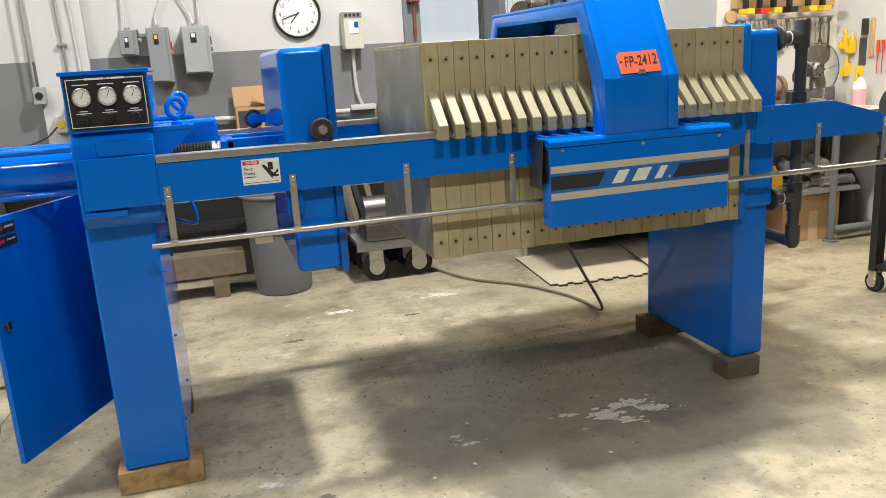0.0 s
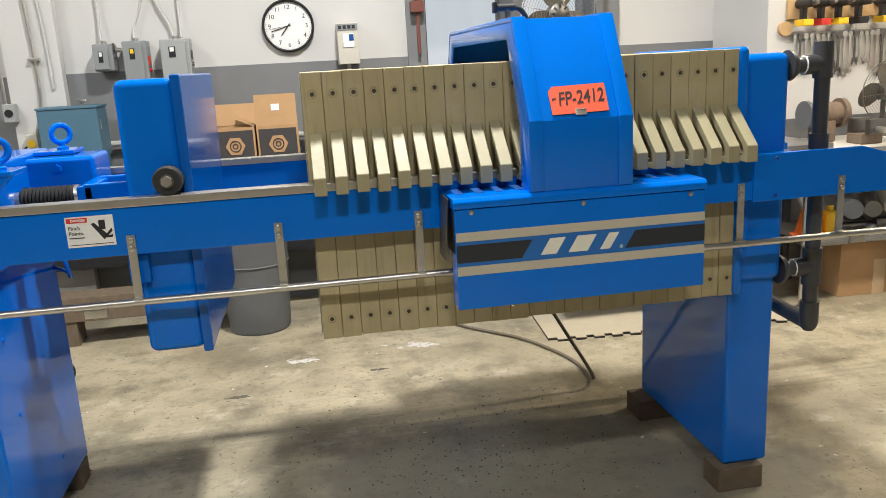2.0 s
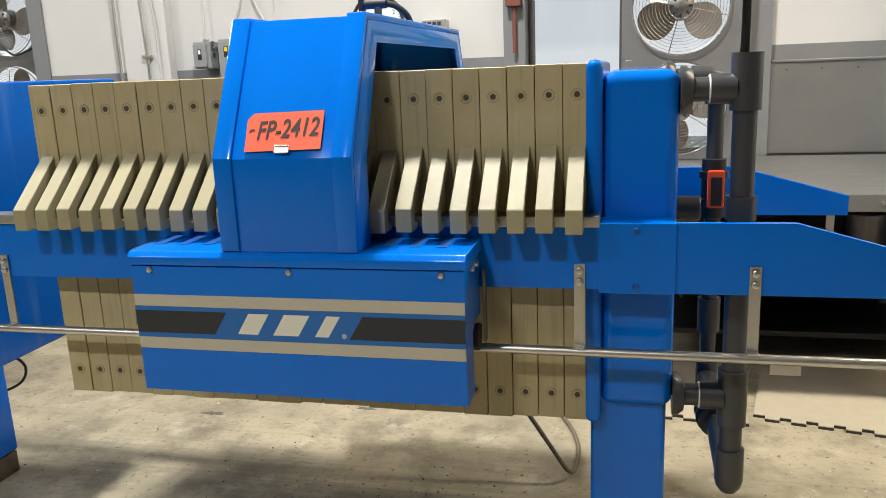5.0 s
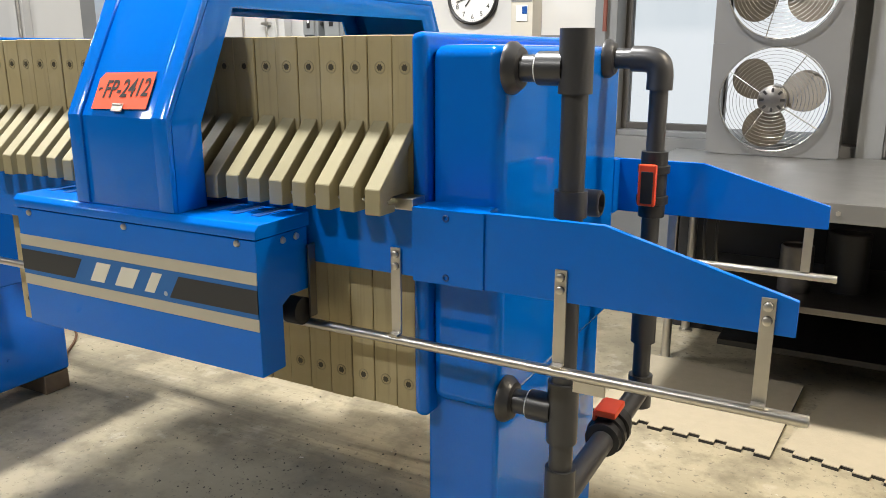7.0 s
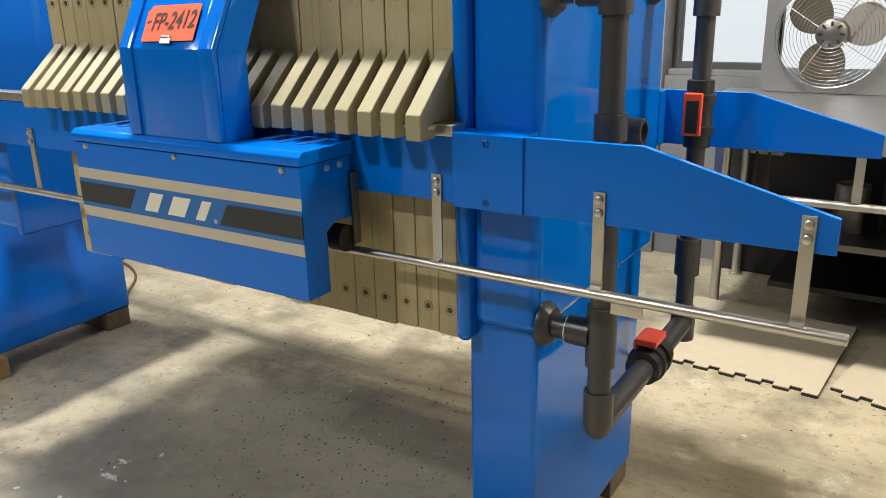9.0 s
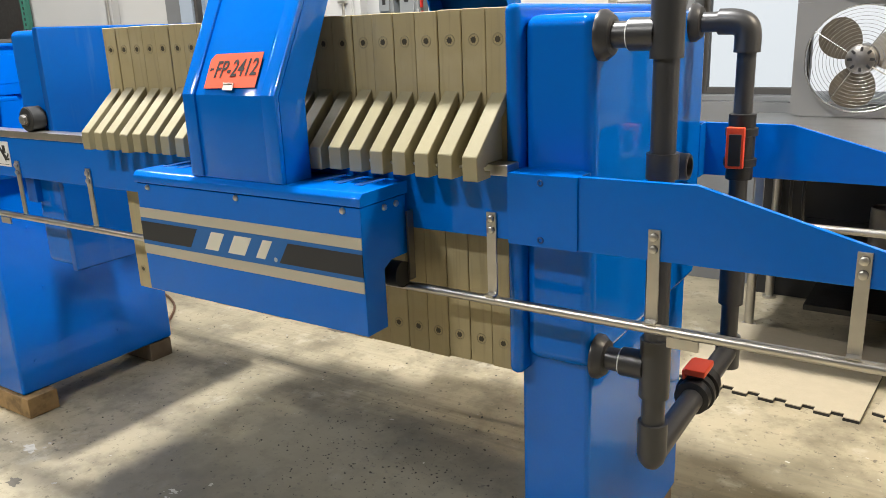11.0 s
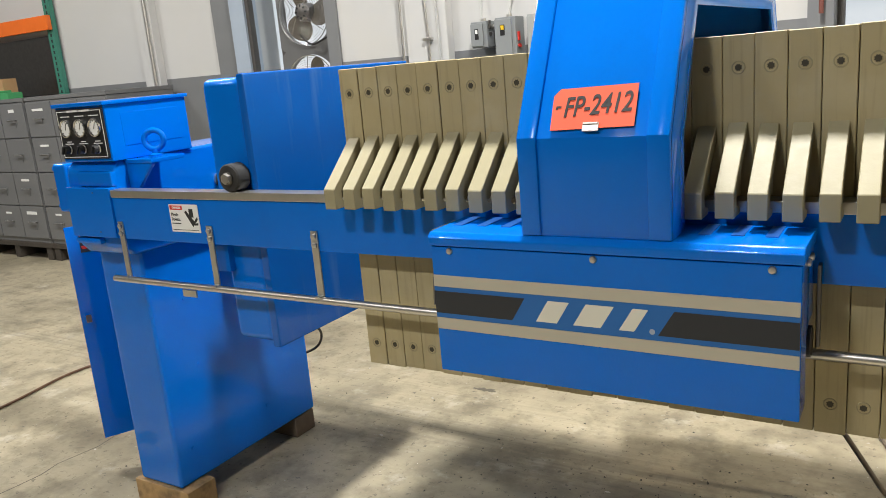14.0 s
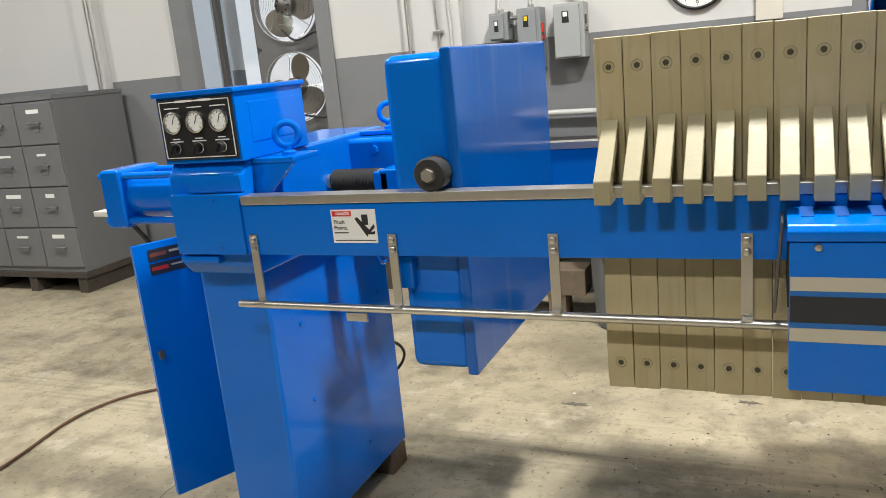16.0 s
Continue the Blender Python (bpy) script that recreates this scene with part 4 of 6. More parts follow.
def holed_plate(x0, x1, z0, z1, cx, cz, r, y0, y1, n=48):
    """A flat plate with one round hole."""
    bm = bmesh.new()
    rows = []
    for y in (y0, y1):
        inner, outer = [], []
        for k in range(n):
            a = 2 * math.pi * (k + 0.5) / n
            c, s = math.cos(a), math.sin(a)
            t = min(((x1 if c > 0 else x0) - cx) / c, ((z1 if s > 0 else z0) - cz) / s)
            inner.append(bm.verts.new((cx + r * c, y, cz + r * s)))
            outer.append(bm.verts.new((cx + t * c, y, cz + t * s)))
        rows.append((inner, outer))
    (i0, o0), (i1, o1) = rows
    for k in range(n):
        j = (k + 1) % n
        bm.faces.new((i0[k], i0[j], o0[j], o0[k]))
        bm.faces.new((i1[k], o1[k], o1[j], i1[j]))
        bm.faces.new((i0[k], i1[k], i1[j], i0[j]))
        bm.faces.new((o0[k], o0[j], o1[j], o1[k]))
    return bm


def window(name, x0, x1, z0, z1, y, label):
    w = thing(name, ((x0 + x1) / 2, y, z0), label, "window", kind="structure")
    f = 0.035
    for a in ((x0, x0 + f, z0, z1), (x1 - f, x1, z0, z1), (x0 + f, x1 - f, z0, z0 + f), (x0 + f, x1 - f, z1 - f, z1)):
        part("window_frame", bx(a[0], a[1], y - 0.03, y + 0.03, a[2], a[3], 0.003), WIN_FRAME, w)
    p = part("pane", bx(x0 + f, x1 - f, y - 0.004, y + 0.004, z0 + f, z1 - f), GLASS, w, "clear glass pane")
    p.visible_shadow = False
    part("window_sill", bx(x0 - 0.02, x1 + 0.02, y - 0.12, y - 0.03, z0 - 0.03, z0, 0.004), FRAME_GREY, w)
    return w


WIN_FRAME = material("dark_bronze_frame", (0.07, 0.065, 0.06), 0.5)
window("window_1", 1.985, 2.555, 1.06, WIN_TOP, 6.45, "tall window with dark frame and snowy daylight")
window("window_2", -2.36, -1.985, 1.12, WIN_TOP, 6.52, "tall narrow window with dark frame and daylight")
structure("trim_column", bx(1.86, 1.985, 6.24, 6.5, 0, CEILING), FRAME_GREY, "grey steel column beside the window", "column")
structure("trim_column", bx(3.22, 3.335, 6.24, 6.5, 0, CEILING), FRAME_GREY, "grey steel column beside the fan panel", "column")
structure("trim_column", bx(-2.82, -2.52, 6.56, 6.70, 0, CEILING), FRAME_GREY, "grey steel column beside the window", "column")
structure("trim_column", bx(-2.52, -2.36, 6.47, 6.62, 0, CEILING), PALE_BLUE, "pale blue-grey steel window jamb", "column")
structure("trim_column", bx(-1.36, -1.25, 6.262, 6.5, 0, CEILING), FRAME_GREY, "grey steel column beside the fan panel", "column")


def fan(name, cx, cy, cz, r, mat_ring, label, turn=0.2, blades=3, group="wall fans"):
    """A wall fan that faces the room, with guard, motor and blades at rest."""
    f = thing(name, (cx, cy, cz), label, "fan", group)
    blade = []
    for k in range(blades):
        bm = bmesh.new()
        pts = [(0.137 + 0.102 * math.cos(2 * math.pi * j / 26), (0.098 + 0.012 * math.cos(2 * math.pi * j / 26)) * math.sin(2 * math.pi * j / 26)) for j in range(26)]
        va = [bm.verts.new((x * r / 0.25, 0.0 + y * 0.35, y * r / 0.25)) for x, y in pts]
        vb = [bm.verts.new((x * r / 0.25, 0.004 + y * 0.35, y * r / 0.25)) for x, y in pts]
        bm.faces.new(va)
        bm.faces.new(vb[::-1])
        for i in range(len(pts)):
            bm.faces.new((va[i], vb[i], vb[(i + 1) % len(pts)], va[(i + 1) % len(pts)]))
        turned(bm, Matrix.Translation((cx, cy + 0.02, cz)) @ Matrix.Rotation(turn + 2 * math.pi * k / blades, 4, "Y"))
        part("blade", bm, BROWN_FAN, f, "dull metal fan blade")
    part("motor", lathe([(0.0, 0.05), (r * 0.20, 0.05), (r * 0.28, 0.035), (r * 0.29, -0.06), (0.0, -0.06)], (cx, cy, cz), (0, -1, 0), 28), STEEL_DARK, f, "dark motor housing")
    vents = merge(*[turned(bx(-0.006, 0.006, -0.053, -0.049, r * 0.15, r * 0.235), Matrix.Translation((cx, cy, cz)) @ Matrix.Rotation(2 * math.pi * k / 8, 4, "Y")) for k in range(8)])
    part("vent", vents, BLACK, f)
    for k in range(12):
        q = 0.26 + 0.74 * k / 11
        part("guard_ring", ring((cx, cy - 0.075 + 0.05 * q * q, cz), (0, 1, 0), r * q, 0.0011 if k < 11 else 0.004, 40, 5), mat_ring, f)
    for k in range(4):
        a = math.pi / 4 + k * math.pi / 2 + turn
        part("guard_spoke", rod((cx + r * 0.25 * math.cos(a), cy - 0.072, cz + r * 0.25 * math.sin(a)), (cx + r * math.cos(a), cy - 0.026, cz + r * math.sin(a)), 0.0026, seg=8), mat_ring, f)
    return f


# panels that hold the wall fans
def fan_panel(x0, x1, z0, z1, cx, zs, r, y):
    cuts = [z0] + [(a + b) / 2 for a, b in zip(zs, zs[1:])] + [z1]
    bms = [holed_plate(x0, x1, a, b, cx, c, r, y, y + 0.03) for a, b, c in zip(cuts, cuts[1:], zs)]
    structure("fan_panel", merge(*bms), PANEL_GREY, "grey steel panel with round fan openings", "panel")


fan_panel(2.535, 3.15, 0.988, WIN_TOP, 2.838, (1.265, 1.80), 0.252, 6.06)
fan("wall_fan", 2.838, 6.055, 1.80, 0.248, CHROME, "wall fan with brown blades and wire guard", 0.55)
fan("wall_fan", 2.838, 6.055, 1.265, 0.248, CHROME, "lower wall fan with brown blades and wire guard", 1.79)
for sx in (2.535, 3.14):
    structure("fan_panel_side", bx(sx, sx + 0.01, 6.09, 6.42, 1.03, WIN_TOP), PANEL_GREY, "grey steel side of the fan panel", "panel")
structure("fan_panel_fill", bx(3.15, 3.22, 6.40, 6.42, 1.03, WIN_TOP), PANEL_GREY, "grey steel strip beside the fan panel", "panel")
fan_panel(-1.985, -1.36, 1.03, WIN_TOP, -1.695, (1.418, 1.985), 0.25, 6.45)
fan("wall_fan", -1.695, 6.445, 1.985, 0.245, CHROME, "wall fan with dark motor and wire guard", 0.1)
fan("wall_fan", -1.695, 6.445, 1.418, 0.245, CHROME, "lower wall fan with dark motor and wire guard", 0.8)
tagged(finish("fan_cable", tube([(-1.70, 6.36, 1.82), (-1.60, 6.37, 1.74), (-1.45, 6.38, 1.78), (-1.37, 6.36, 1.76), (-1.35, 6.35, 1.6), (-1.36, 6.35, 1.3), (-1.42, 6.36, 1.2), (-1.6, 6.36, 1.22)], 0.008), BLACK), "black cable hanging from a wall fan", "cable")

# ---- fittings on the back wall ----
clock = thing("wall_clock", (1.092, 6.25, 1.815), "round white wall clock with a black rim", "clock")
part("rim", lathe([(0.148, 0.006), (0.150, 0.03), (0.158, 0.036), (0.166, 0.028), (0.166, 0.0), (0.148, 0.0)], (1.092, 6.279, 1.815), (0, -1, 0), 56), BLACK, clock, "black rim")
face = part("face", rod((1.092, 6.278, 1.815), (1.092, 6.262, 1.815), 0.152, seg=56), WHITE, clock, "white dial")
for k in range(1, 13):
    a = radians(30 * k)
    words("numeral", str(k), 0.040, pose(1.092 + 0.118 * math.sin(a), 6.2608, 1.815 + 0.118 * math.cos(a) - 0.014, 90, 0, 0), INK, face, align="CENTER")
for k in range(60):
    part("tick", turned(bx(-0.0008, 0.0008, -0.001, 0, 0.139, 0.146), Matrix.Translation((1.092, 6.262, 1.815)) @ Matrix.Rotation(radians(6 * k), 4, "Y")), INK, face)
for ang, ln, w in ((219, 0.075, 0.0036), (253, 0.115, 0.0024), (262, 0.12, 0.0010)):
    part("pointer", turned(bx(-w, w, -0.002, 0, -0.018, ln), Matrix.Translation((1.092, 6.258, 1.815)) @ Matrix.Rotation(radians(ang), 4, "Y")), INK, clock)


def switch_box(x0, x1, z0, z1, label, mat, yellow):
    d = thing("switch_box", ((x0 + x1) / 2, WALL_Y, z0), label, "switch box", "switch boxes on the wall")
    yf = 6.15
    part("body", bx(x0, x1, yf, 6.276, z0, z1, 0.006), mat, d)
    part("cover", bx(x0 + 0.004, x1 - 0.025, yf - 0.014, yf, z0 + 0.01, z1 - 0.012, 0.004), mat, d)
    w = (x1 - x0)
    part("plate", bx(x0 + w * 0.3, x0 + w * 0.52, yf - 0.016, yf - 0.013, z1 - 0.11, z1 - 0.045), BLACK, d)
    part("print_bar", bx(x0 + w * 0.34, x0 + w * 0.48, yf - 0.018, yf - 0.015, z1 - 0.075, z1 - 0.05), YELLOW if yellow else WHITE, d)
    part("lever", merge(bx(x1 - 0.004, x1 + 0.010, yf + 0.02, yf + 0.045, (z0 + z1) / 2 + 0.03, (z0 + z1) / 2 + 0.085, 0.004), rod((x1 - 0.02, yf + 0.035, (z0 + z1) / 2), (x1 + 0.012, yf + 0.035, (z0 + z1) / 2), 0.012)), RED if yellow else STEEL_DARK, d)
    part("hub", rod(((x0 + x1) / 2, 6.22, z1), ((x0 + x1) / 2, 6.22, z1 + 0.02), 0.018, seg=12), STEEL, d)
    return d


switch_box(-0.095, 0.022, 1.59, 1.752, "small grey metal switch box on the wall", BOX_GREY, False)
switch_box(0.078, 0.222, 1.405, 1.762, "tall grey switch box with a red lever", BOX_GREY, True)
switch_box(0.300, 0.480, 1.45, 1.762, "pale grey switch box with a steel lever", BOX_PALE, False)


def conduit(points, r, label, mat=None):
    return tagged(finish("conduit", tube(points, r, 10, 6), mat or CONDUIT), label, "conduit", "conduits on the wall")


conduit([(-0.052, 6.22, 1.76), (-0.055, 6.25, 2.0), (-0.06, 6.25, 2.6), (-0.06, 6.25, 3.6)], 0.0085, "white painted conduit above a switch box")
conduit([(0.147, 6.22, 1.775), (0.15, 6.25, 1.85), (0.22, 6.25, 2.05), (0.24, 6.25, 2.4), (0.24, 6.25, 3.6)], 0.0085, "bent white conduit above a switch box")
conduit([(0.38, 6.22, 1.775), (0.36, 6.25, 1.85), (0.28, 6.25, 2.05), (0.27, 6.25, 2.4), (0.27, 6.25, 3.6)], 0.0085, "bent white conduit above a switch box")
conduit([(0.43, 6.22, 1.77), (0.425, 6.25, 2.0), (0.42, 6.25, 2.6), (0.42, 6.25, 3.6)], 0.0085, "white painted conduit above a switch box")
conduit([(0.0, 6.22, 1.715), (0.04, 6.22, 1.715), (0.075, 6.22, 1.715)], 0.014, "short grey conduit between two switch boxes", STEEL)
conduit([(-0.645, 6.18, 1.42), (-0.645, 6.18, 2.0), (-0.64, 6.18, 3.6)], 0.0095, "grey conduit running up beside the column", STEEL)
conduit([(-0.50, 6.18, 1.22), (-0.445, 6.18, 1.42), (-0.44, 6.18, 1.7), (-0.46, 6.18, 2.4), (-0.46, 6.18, 3.6)], 0.0095, "grey conduit running up the column", STEEL)
conduit([(-0.36, 6.19, 1.5), (-0.37, 6.19, 1.9), (-0.42, 6.19, 2.5), (-0.42, 6.19, 3.6)], 0.009, "thin white conduit on the column")
conduit([(-0.28, 6.22, 1.145), (0.3, 6.22, 1.135), (0.9, 6.22, 1.125), (1.40, 6.22, 1.12)], 0.018, "white horizontal pipe along the wall")
conduit([(1.462, 6.22, 1.555), (1.462, 6.23, 1.4), (1.47, 6.23, 1.25), (1.50, 6.23, 1.16)], 0.013, "grey conduit below the drive box", CONDUIT)
conduit([(-3.62, 6.52, 0.2), (-3.62, 6.52, 2.0), (-3.62, 6.52, 3.6)], 0.014, "grey conduit running up beside the column", STEEL)
for zc in (1.68, 2.15):
    tagged(finish("pipe_clamp", bx(-0.475, -0.41, 6.165, 6.2, zc - 0.01, zc + 0.01, 0.003), STEEL), "small steel conduit clamp on the column", "clamp", "conduit clamps")

dr = thing("drive_box", (1.462, WALL_Y, 1.555), "beige motor drive box with a blue screen", "drive box")
part("body", bx(1.395, 1.53, 6.14, 6.276, 1.555, 1.812, 0.006), BEIGE, dr)
part("top_vent", bx(1.399, 1.526, 6.136, 6.142, 1.765, 1.806, 0.002), BOX_GREY, dr)
for k in range(4):
    part("print_bar", bx(1.404 + k * 0.029, 1.424 + k * 0.029, 6.134, 6.137, 1.775, 1.796), INK, dr)
part("keypad", bx(1.43, 1.50, 6.134, 6.142, 1.66, 1.745, 0.002), WHITE, dr)
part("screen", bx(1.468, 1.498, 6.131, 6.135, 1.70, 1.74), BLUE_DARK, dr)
part("foot", bx(1.41, 1.60, 6.2, 6.276, 1.12, 1.16, 0.01), CONDUIT, dr)

for ox, oz, mat in ((-0.62, 1.37, BOX_PALE), (-0.52, 1.18, BEIGE)):
    o = thing("outlet_box", (ox, 6.19, oz), "small metal outlet box on the column", "outlet", "outlets on the column")
    part("body", bx(ox - 0.035, ox + 0.035, 6.13, 6.2, oz - 0.055, oz + 0.055, 0.006), mat, o)
    part("socket", rod((ox, 6.132, oz), (ox, 6.124, oz), 0.024, seg=20), BLACK if mat is BOX_PALE else YELLOW, o)
tagged(finish("power_cord", tube([(-0.54, 6.1, 1.165), (-0.62, 6.05, 1.10), (-0.8, 6.0, 1.06), (-1.1, 6.02, 1.10), (-1.4, 6.1, 1.02)], 0.006), BLACK), "black power cord plugged into the outlet", "cord")

# air fitting on top of the arch
av = thing("air_fitting", (1.88, 3.73, 1.645), "small black air fitting with a hose on the arch", "fitting")
part("stem", merge(rod((1.88, 3.73, 1.638), (1.88, 3.73, 1.70), 0.011), hexbolt((1.88, 3.73, 1.638), (0, 0, 1), 0.018, 0.014)), STEEL_DARK, av)
part("elbow", merge(rod((1.84, 3.73, 1.708), (1.905, 3.73, 1.708), 0.013), bx(1.826, 1.842, 3.715, 3.745, 1.69, 1.728, 0.004)), BLACK, av)
part("hose", tube([(1.905, 3.73, 1.708), (1.93, 3.74, 1.70), (1.955, 3.76, 1.675), (1.965, 3.77, 1.638)], 0.009), RUBBER, av)
tagged(finish("red_bracket", merge(bx(1.885, 1.97, 6.16, 6.24, 1.86, 1.93, 0.005), bx(1.90, 1.96, 6.14, 6.24, 2.0, 2.1, 0.005), rod((1.93, 6.2, 1.6), (1.93, 6.2, 2.6), 0.012)), RUST), "rust-red bracket with a pipe on the column", "bracket")

# ---- bench along the back wall, behind the press ----
bench = thing("back_bench", (0.15, 5.95, 0), "dark steel bench along the wall, black shade sheet below", "bench")
part("worktop", bx(-1.0, 1.22, 5.93, 6.2, 0.95, 0.99, 0.004), STEEL_DARK, bench)
for x in (-0.98, 1.18):
    for y in (5.955, 6.17):
        part("leg", bx(x, x + 0.04, y - 0.02, y + 0.02, 0, 0.95, 0.003), STEEL_DARK, bench)
# black shelf and sheet paint in the shade beneath this bench
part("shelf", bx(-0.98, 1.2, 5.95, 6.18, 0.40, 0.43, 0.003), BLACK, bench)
part("black_shade_sheet", bx(-0.98, 1.2, 6.18, 6.195, 0.43, 0.95), BLACK, bench)
tagged(finish("timber_beam", merge(bx(-0.5, 0.52, 5.66, 5.84, 0.15, 0.30, 0.006), bx(-0.4, -0.3, 5.67, 5.83, 0, 0.15), bx(0.3, 0.4, 5.67, 5.83, 0, 0.15)), OLD_WOOD), "old timber beam on two short blocks by the bench", "timber")
for x0, x1, open_, dx in ((0.585, 0.83, True, 0.0), (0.842, 1.095, False, 0.0)):
    cbx = thing("cardboard_box", ((x0 + x1) / 2, 5.98, 0.99), "open brown cardboard box with a dark printed front" if open_ else "brown cardboard box with raised lid and dark print", "box", "boxes on the back bench")
    part("walls", merge(bx(x0, x1, 5.94, 5.944, 0.99, 1.21), bx(x0, x1, 6.17, 6.174, 0.99, 1.21), bx(x0, x0 + 0.004, 5.944, 6.17, 0.99, 1.21), bx(x1 - 0.004, x1, 5.944, 6.17, 0.99, 1.21), bx(x0, x1, 5.944, 6.17, 0.99, 0.995)), CARD, cbx)
    part("print", bx(x0 + 0.012, x1 - 0.012, 5.937, 5.94, 1.0, 1.19), PRINT, cbx, "dark printed panel")
    hexa = [((x0 + x1) / 2 + 0.06 * math.cos(math.pi / 3 * k), 1.095 + 0.06 * math.sin(math.pi / 3 * k)) for k in range(6)]
    part("emblem", prism(hexa, "y", 5.934, 5.938), CARD, cbx)
    part("emblem_ring", merge(ring(((x0 + x1) / 2, 5.9335, 1.095), (0, 1, 0), 0.032, 0.004, 24, 5), ring(((x0 + x1) / 2, 5.9335, 1.095), (0, 1, 0), 0.014, 0.004, 20, 5)), PRINT, cbx)
    if open_:
        part("flap", turned(bx(x0, x1, -0.002, 0.002, 0, 0.14), Matrix.Translation((0, 6.17, 1.21)) @ Matrix.Rotation(radians(-18), 4, "X")), CARD, cbx)
        part("flap", turned(bx(-0.13, 0, 5.95, 6.16, -0.002, 0.002), Matrix.Translation((x1, 0, 1.21)) @ Matrix.Rotation(radians(24), 4, "Y")), CARD, cbx)
    else:
        part("flap", turned(bx(x0, x1, -0.002, 0.002, 0, 0.19), Matrix.Translation((0, 5.945, 1.21)) @ Matrix.Rotation(radians(-8), 4, "X")), CARD, cbx)
        part("label", turned(bx(x0 + 0.10, x0 + 0.15, -0.005, -0.002, 0.09, 0.13), Matrix.Translation((0, 5.945, 1.21)) @ Matrix.Rotation(radians(-8), 4, "X")), WHITE, cbx)
tagged(finish("parts_tray", merge(bx(1.10, 1.36, 5.95, 6.15, 0.99, 0.998), bx(1.10, 1.11, 5.95, 6.15, 0.998, 1.05, 0.002), bx(1.35, 1.36, 5.95, 6.15, 0.998, 1.05, 0.002), bx(1.11, 1.35, 5.95, 5.96, 0.998, 1.05, 0.002), bx(1.11, 1.35, 6.14, 6.15, 0.998, 1.05, 0.002)), BLACK), "black plastic parts tray on the bench", "tray")
tb = thing("teal_case", (-0.24, 6.0, 0.99), "teal enamelled metal case on the bench", "case")
part("body", bx(-0.41, -0.07, 5.94, 6.18, 1.085, 1.38, 0.006), TEAL, tb)
part("lid", bx(-0.415, -0.065, 5.935, 6.185, 1.38, 1.395, 0.004), TEAL, tb)
part("base", bx(-0.40, -0.08, 5.95, 6.17, 0.99, 1.085, 0.004), TEAL, tb)
part("knob", lathe([(0.012, 0), (0.012, 0.018), (0.03, 0.022), (0.03, 0.034), (0, 0.036)], (-0.17, 6.05, 1.395), (0, 0, 1), 18), STEEL, tb)
part("slot", bx(-0.073, -0.067, 5.98, 5.995, 1.25, 1.31), STEEL, tb)

can = thing("trash_can", (0.76, 5.68, 0), "grey ribbed plastic trash can on the floor", "trash can")
part("body", lathe([(0.0, 0.0), (0.175, 0.0), (0.185, 0.02), (0.215, 0.66), (0.208, 0.66), (0.178, 0.03), (0.0, 0.03)], (0.76, 5.68, 0), (0, 0, 1), 40), CAN_GREY, can)
part("rim", ring((0.76, 5.68, 0.66), (0, 0, 1), 0.22, 0.014, 40, 8), CAN_GREY, can)
for k in (0.42,):
    part("rib", ring((0.76, 5.68, k), (0, 0, 1), 0.205, 0.006, 40, 6), CAN_GREY, can)


def caster(parent, x, y, r, top, along=False):
    """A caster; its wheel rolls along y, or along x."""
    def t(bm):
        return turned(bm, Matrix.Translation((x, y, 0)) @ Matrix.Rotation(radians(90), 4, "Z") @ Matrix.Translation((-x, -y, 0))) if along else bm
    c = part("caster", t(merge(bx(x - 0.022, x - 0.017, y - r * 0.5, y + r * 0.5, r, top, 0.001), bx(x + 0.017, x + 0.022, y - r * 0.5, y + r * 0.5, r, top, 0.001), bx(x - 0.03, x + 0.03, y - 0.03, y + 0.03, top - 0.012, top, 0.002))), STEEL, parent, "steel caster fork")
    part("wheel", t(lathe([(0.0, -0.015), (r * 0.7, -0.015), (r * 0.75, -0.017), (r * 0.95, -0.016), (r, -0.008), (r, 0.008), (r * 0.95, 0.016), (r * 0.75, 0.017), (r * 0.7, 0.015), (0.0, 0.015)], (x, y, r), (1, 0, 0), 32)), RUBBER, c, "black rubber wheel")
    part("axle", t(rod((x - 0.026, y, r), (x + 0.026, y, r), r * 0.55, seg=20)), STEEL, c)


cart = thing("platform_cart", (1.5, 5.6, 0), "low steel platform cart with scrap wood on it", "cart")
part("deck", bx(1.24, 1.80, 5.48, 5.95, 0.27, 0.30, 0.004), SILVER, cart)
part("lip", bx(1.235, 1.805, 5.465, 5.48, 0.235, 0.30, 0.003), SILVER, cart)
for x in (1.38, 1.68):
    for y in (5.58, 5.86):
        caster(cart, x, y, 0.098, 0.27, True)
tagged(finish("motor_block", merge(bx(1.30, 1.62, 5.45, 5.75, 0.30, 0.42, 0.02), rod((1.32, 5.6, 0.5), (1.6, 5.6, 0.5), 0.085)), STEEL_DARK), "dark greasy motor lying on the platform cart", "motor")
for k, (x, a) in enumerate(((1.28, 6), (1.33, 10), (1.40, 14), (1.46, 9))):
    tagged(finish("board", turned(bx(-0.02, 0.02, -0.01, 0.01, 0, 0.62, 0.002), Matrix.Translation((x, 5.80, 0.30)) @ Matrix.Rotation(radians(-a), 4, "Y") @ Matrix.Rotation(radians(-12), 4, "X")), (STEEL_DARK, OLD_WOOD, BLACK, OLD_WOOD)[k]), "narrow scrap board leaning on the cart", "board", "scrap boards")
# black block added to darken the wall behind the cart
tagged(finish("black_filler_block", bx(1.30, 1.78, 6.05, 6.2, 0.0, 0.9, 0.004), BLACK), "black filler block behind the platform cart", "panel")

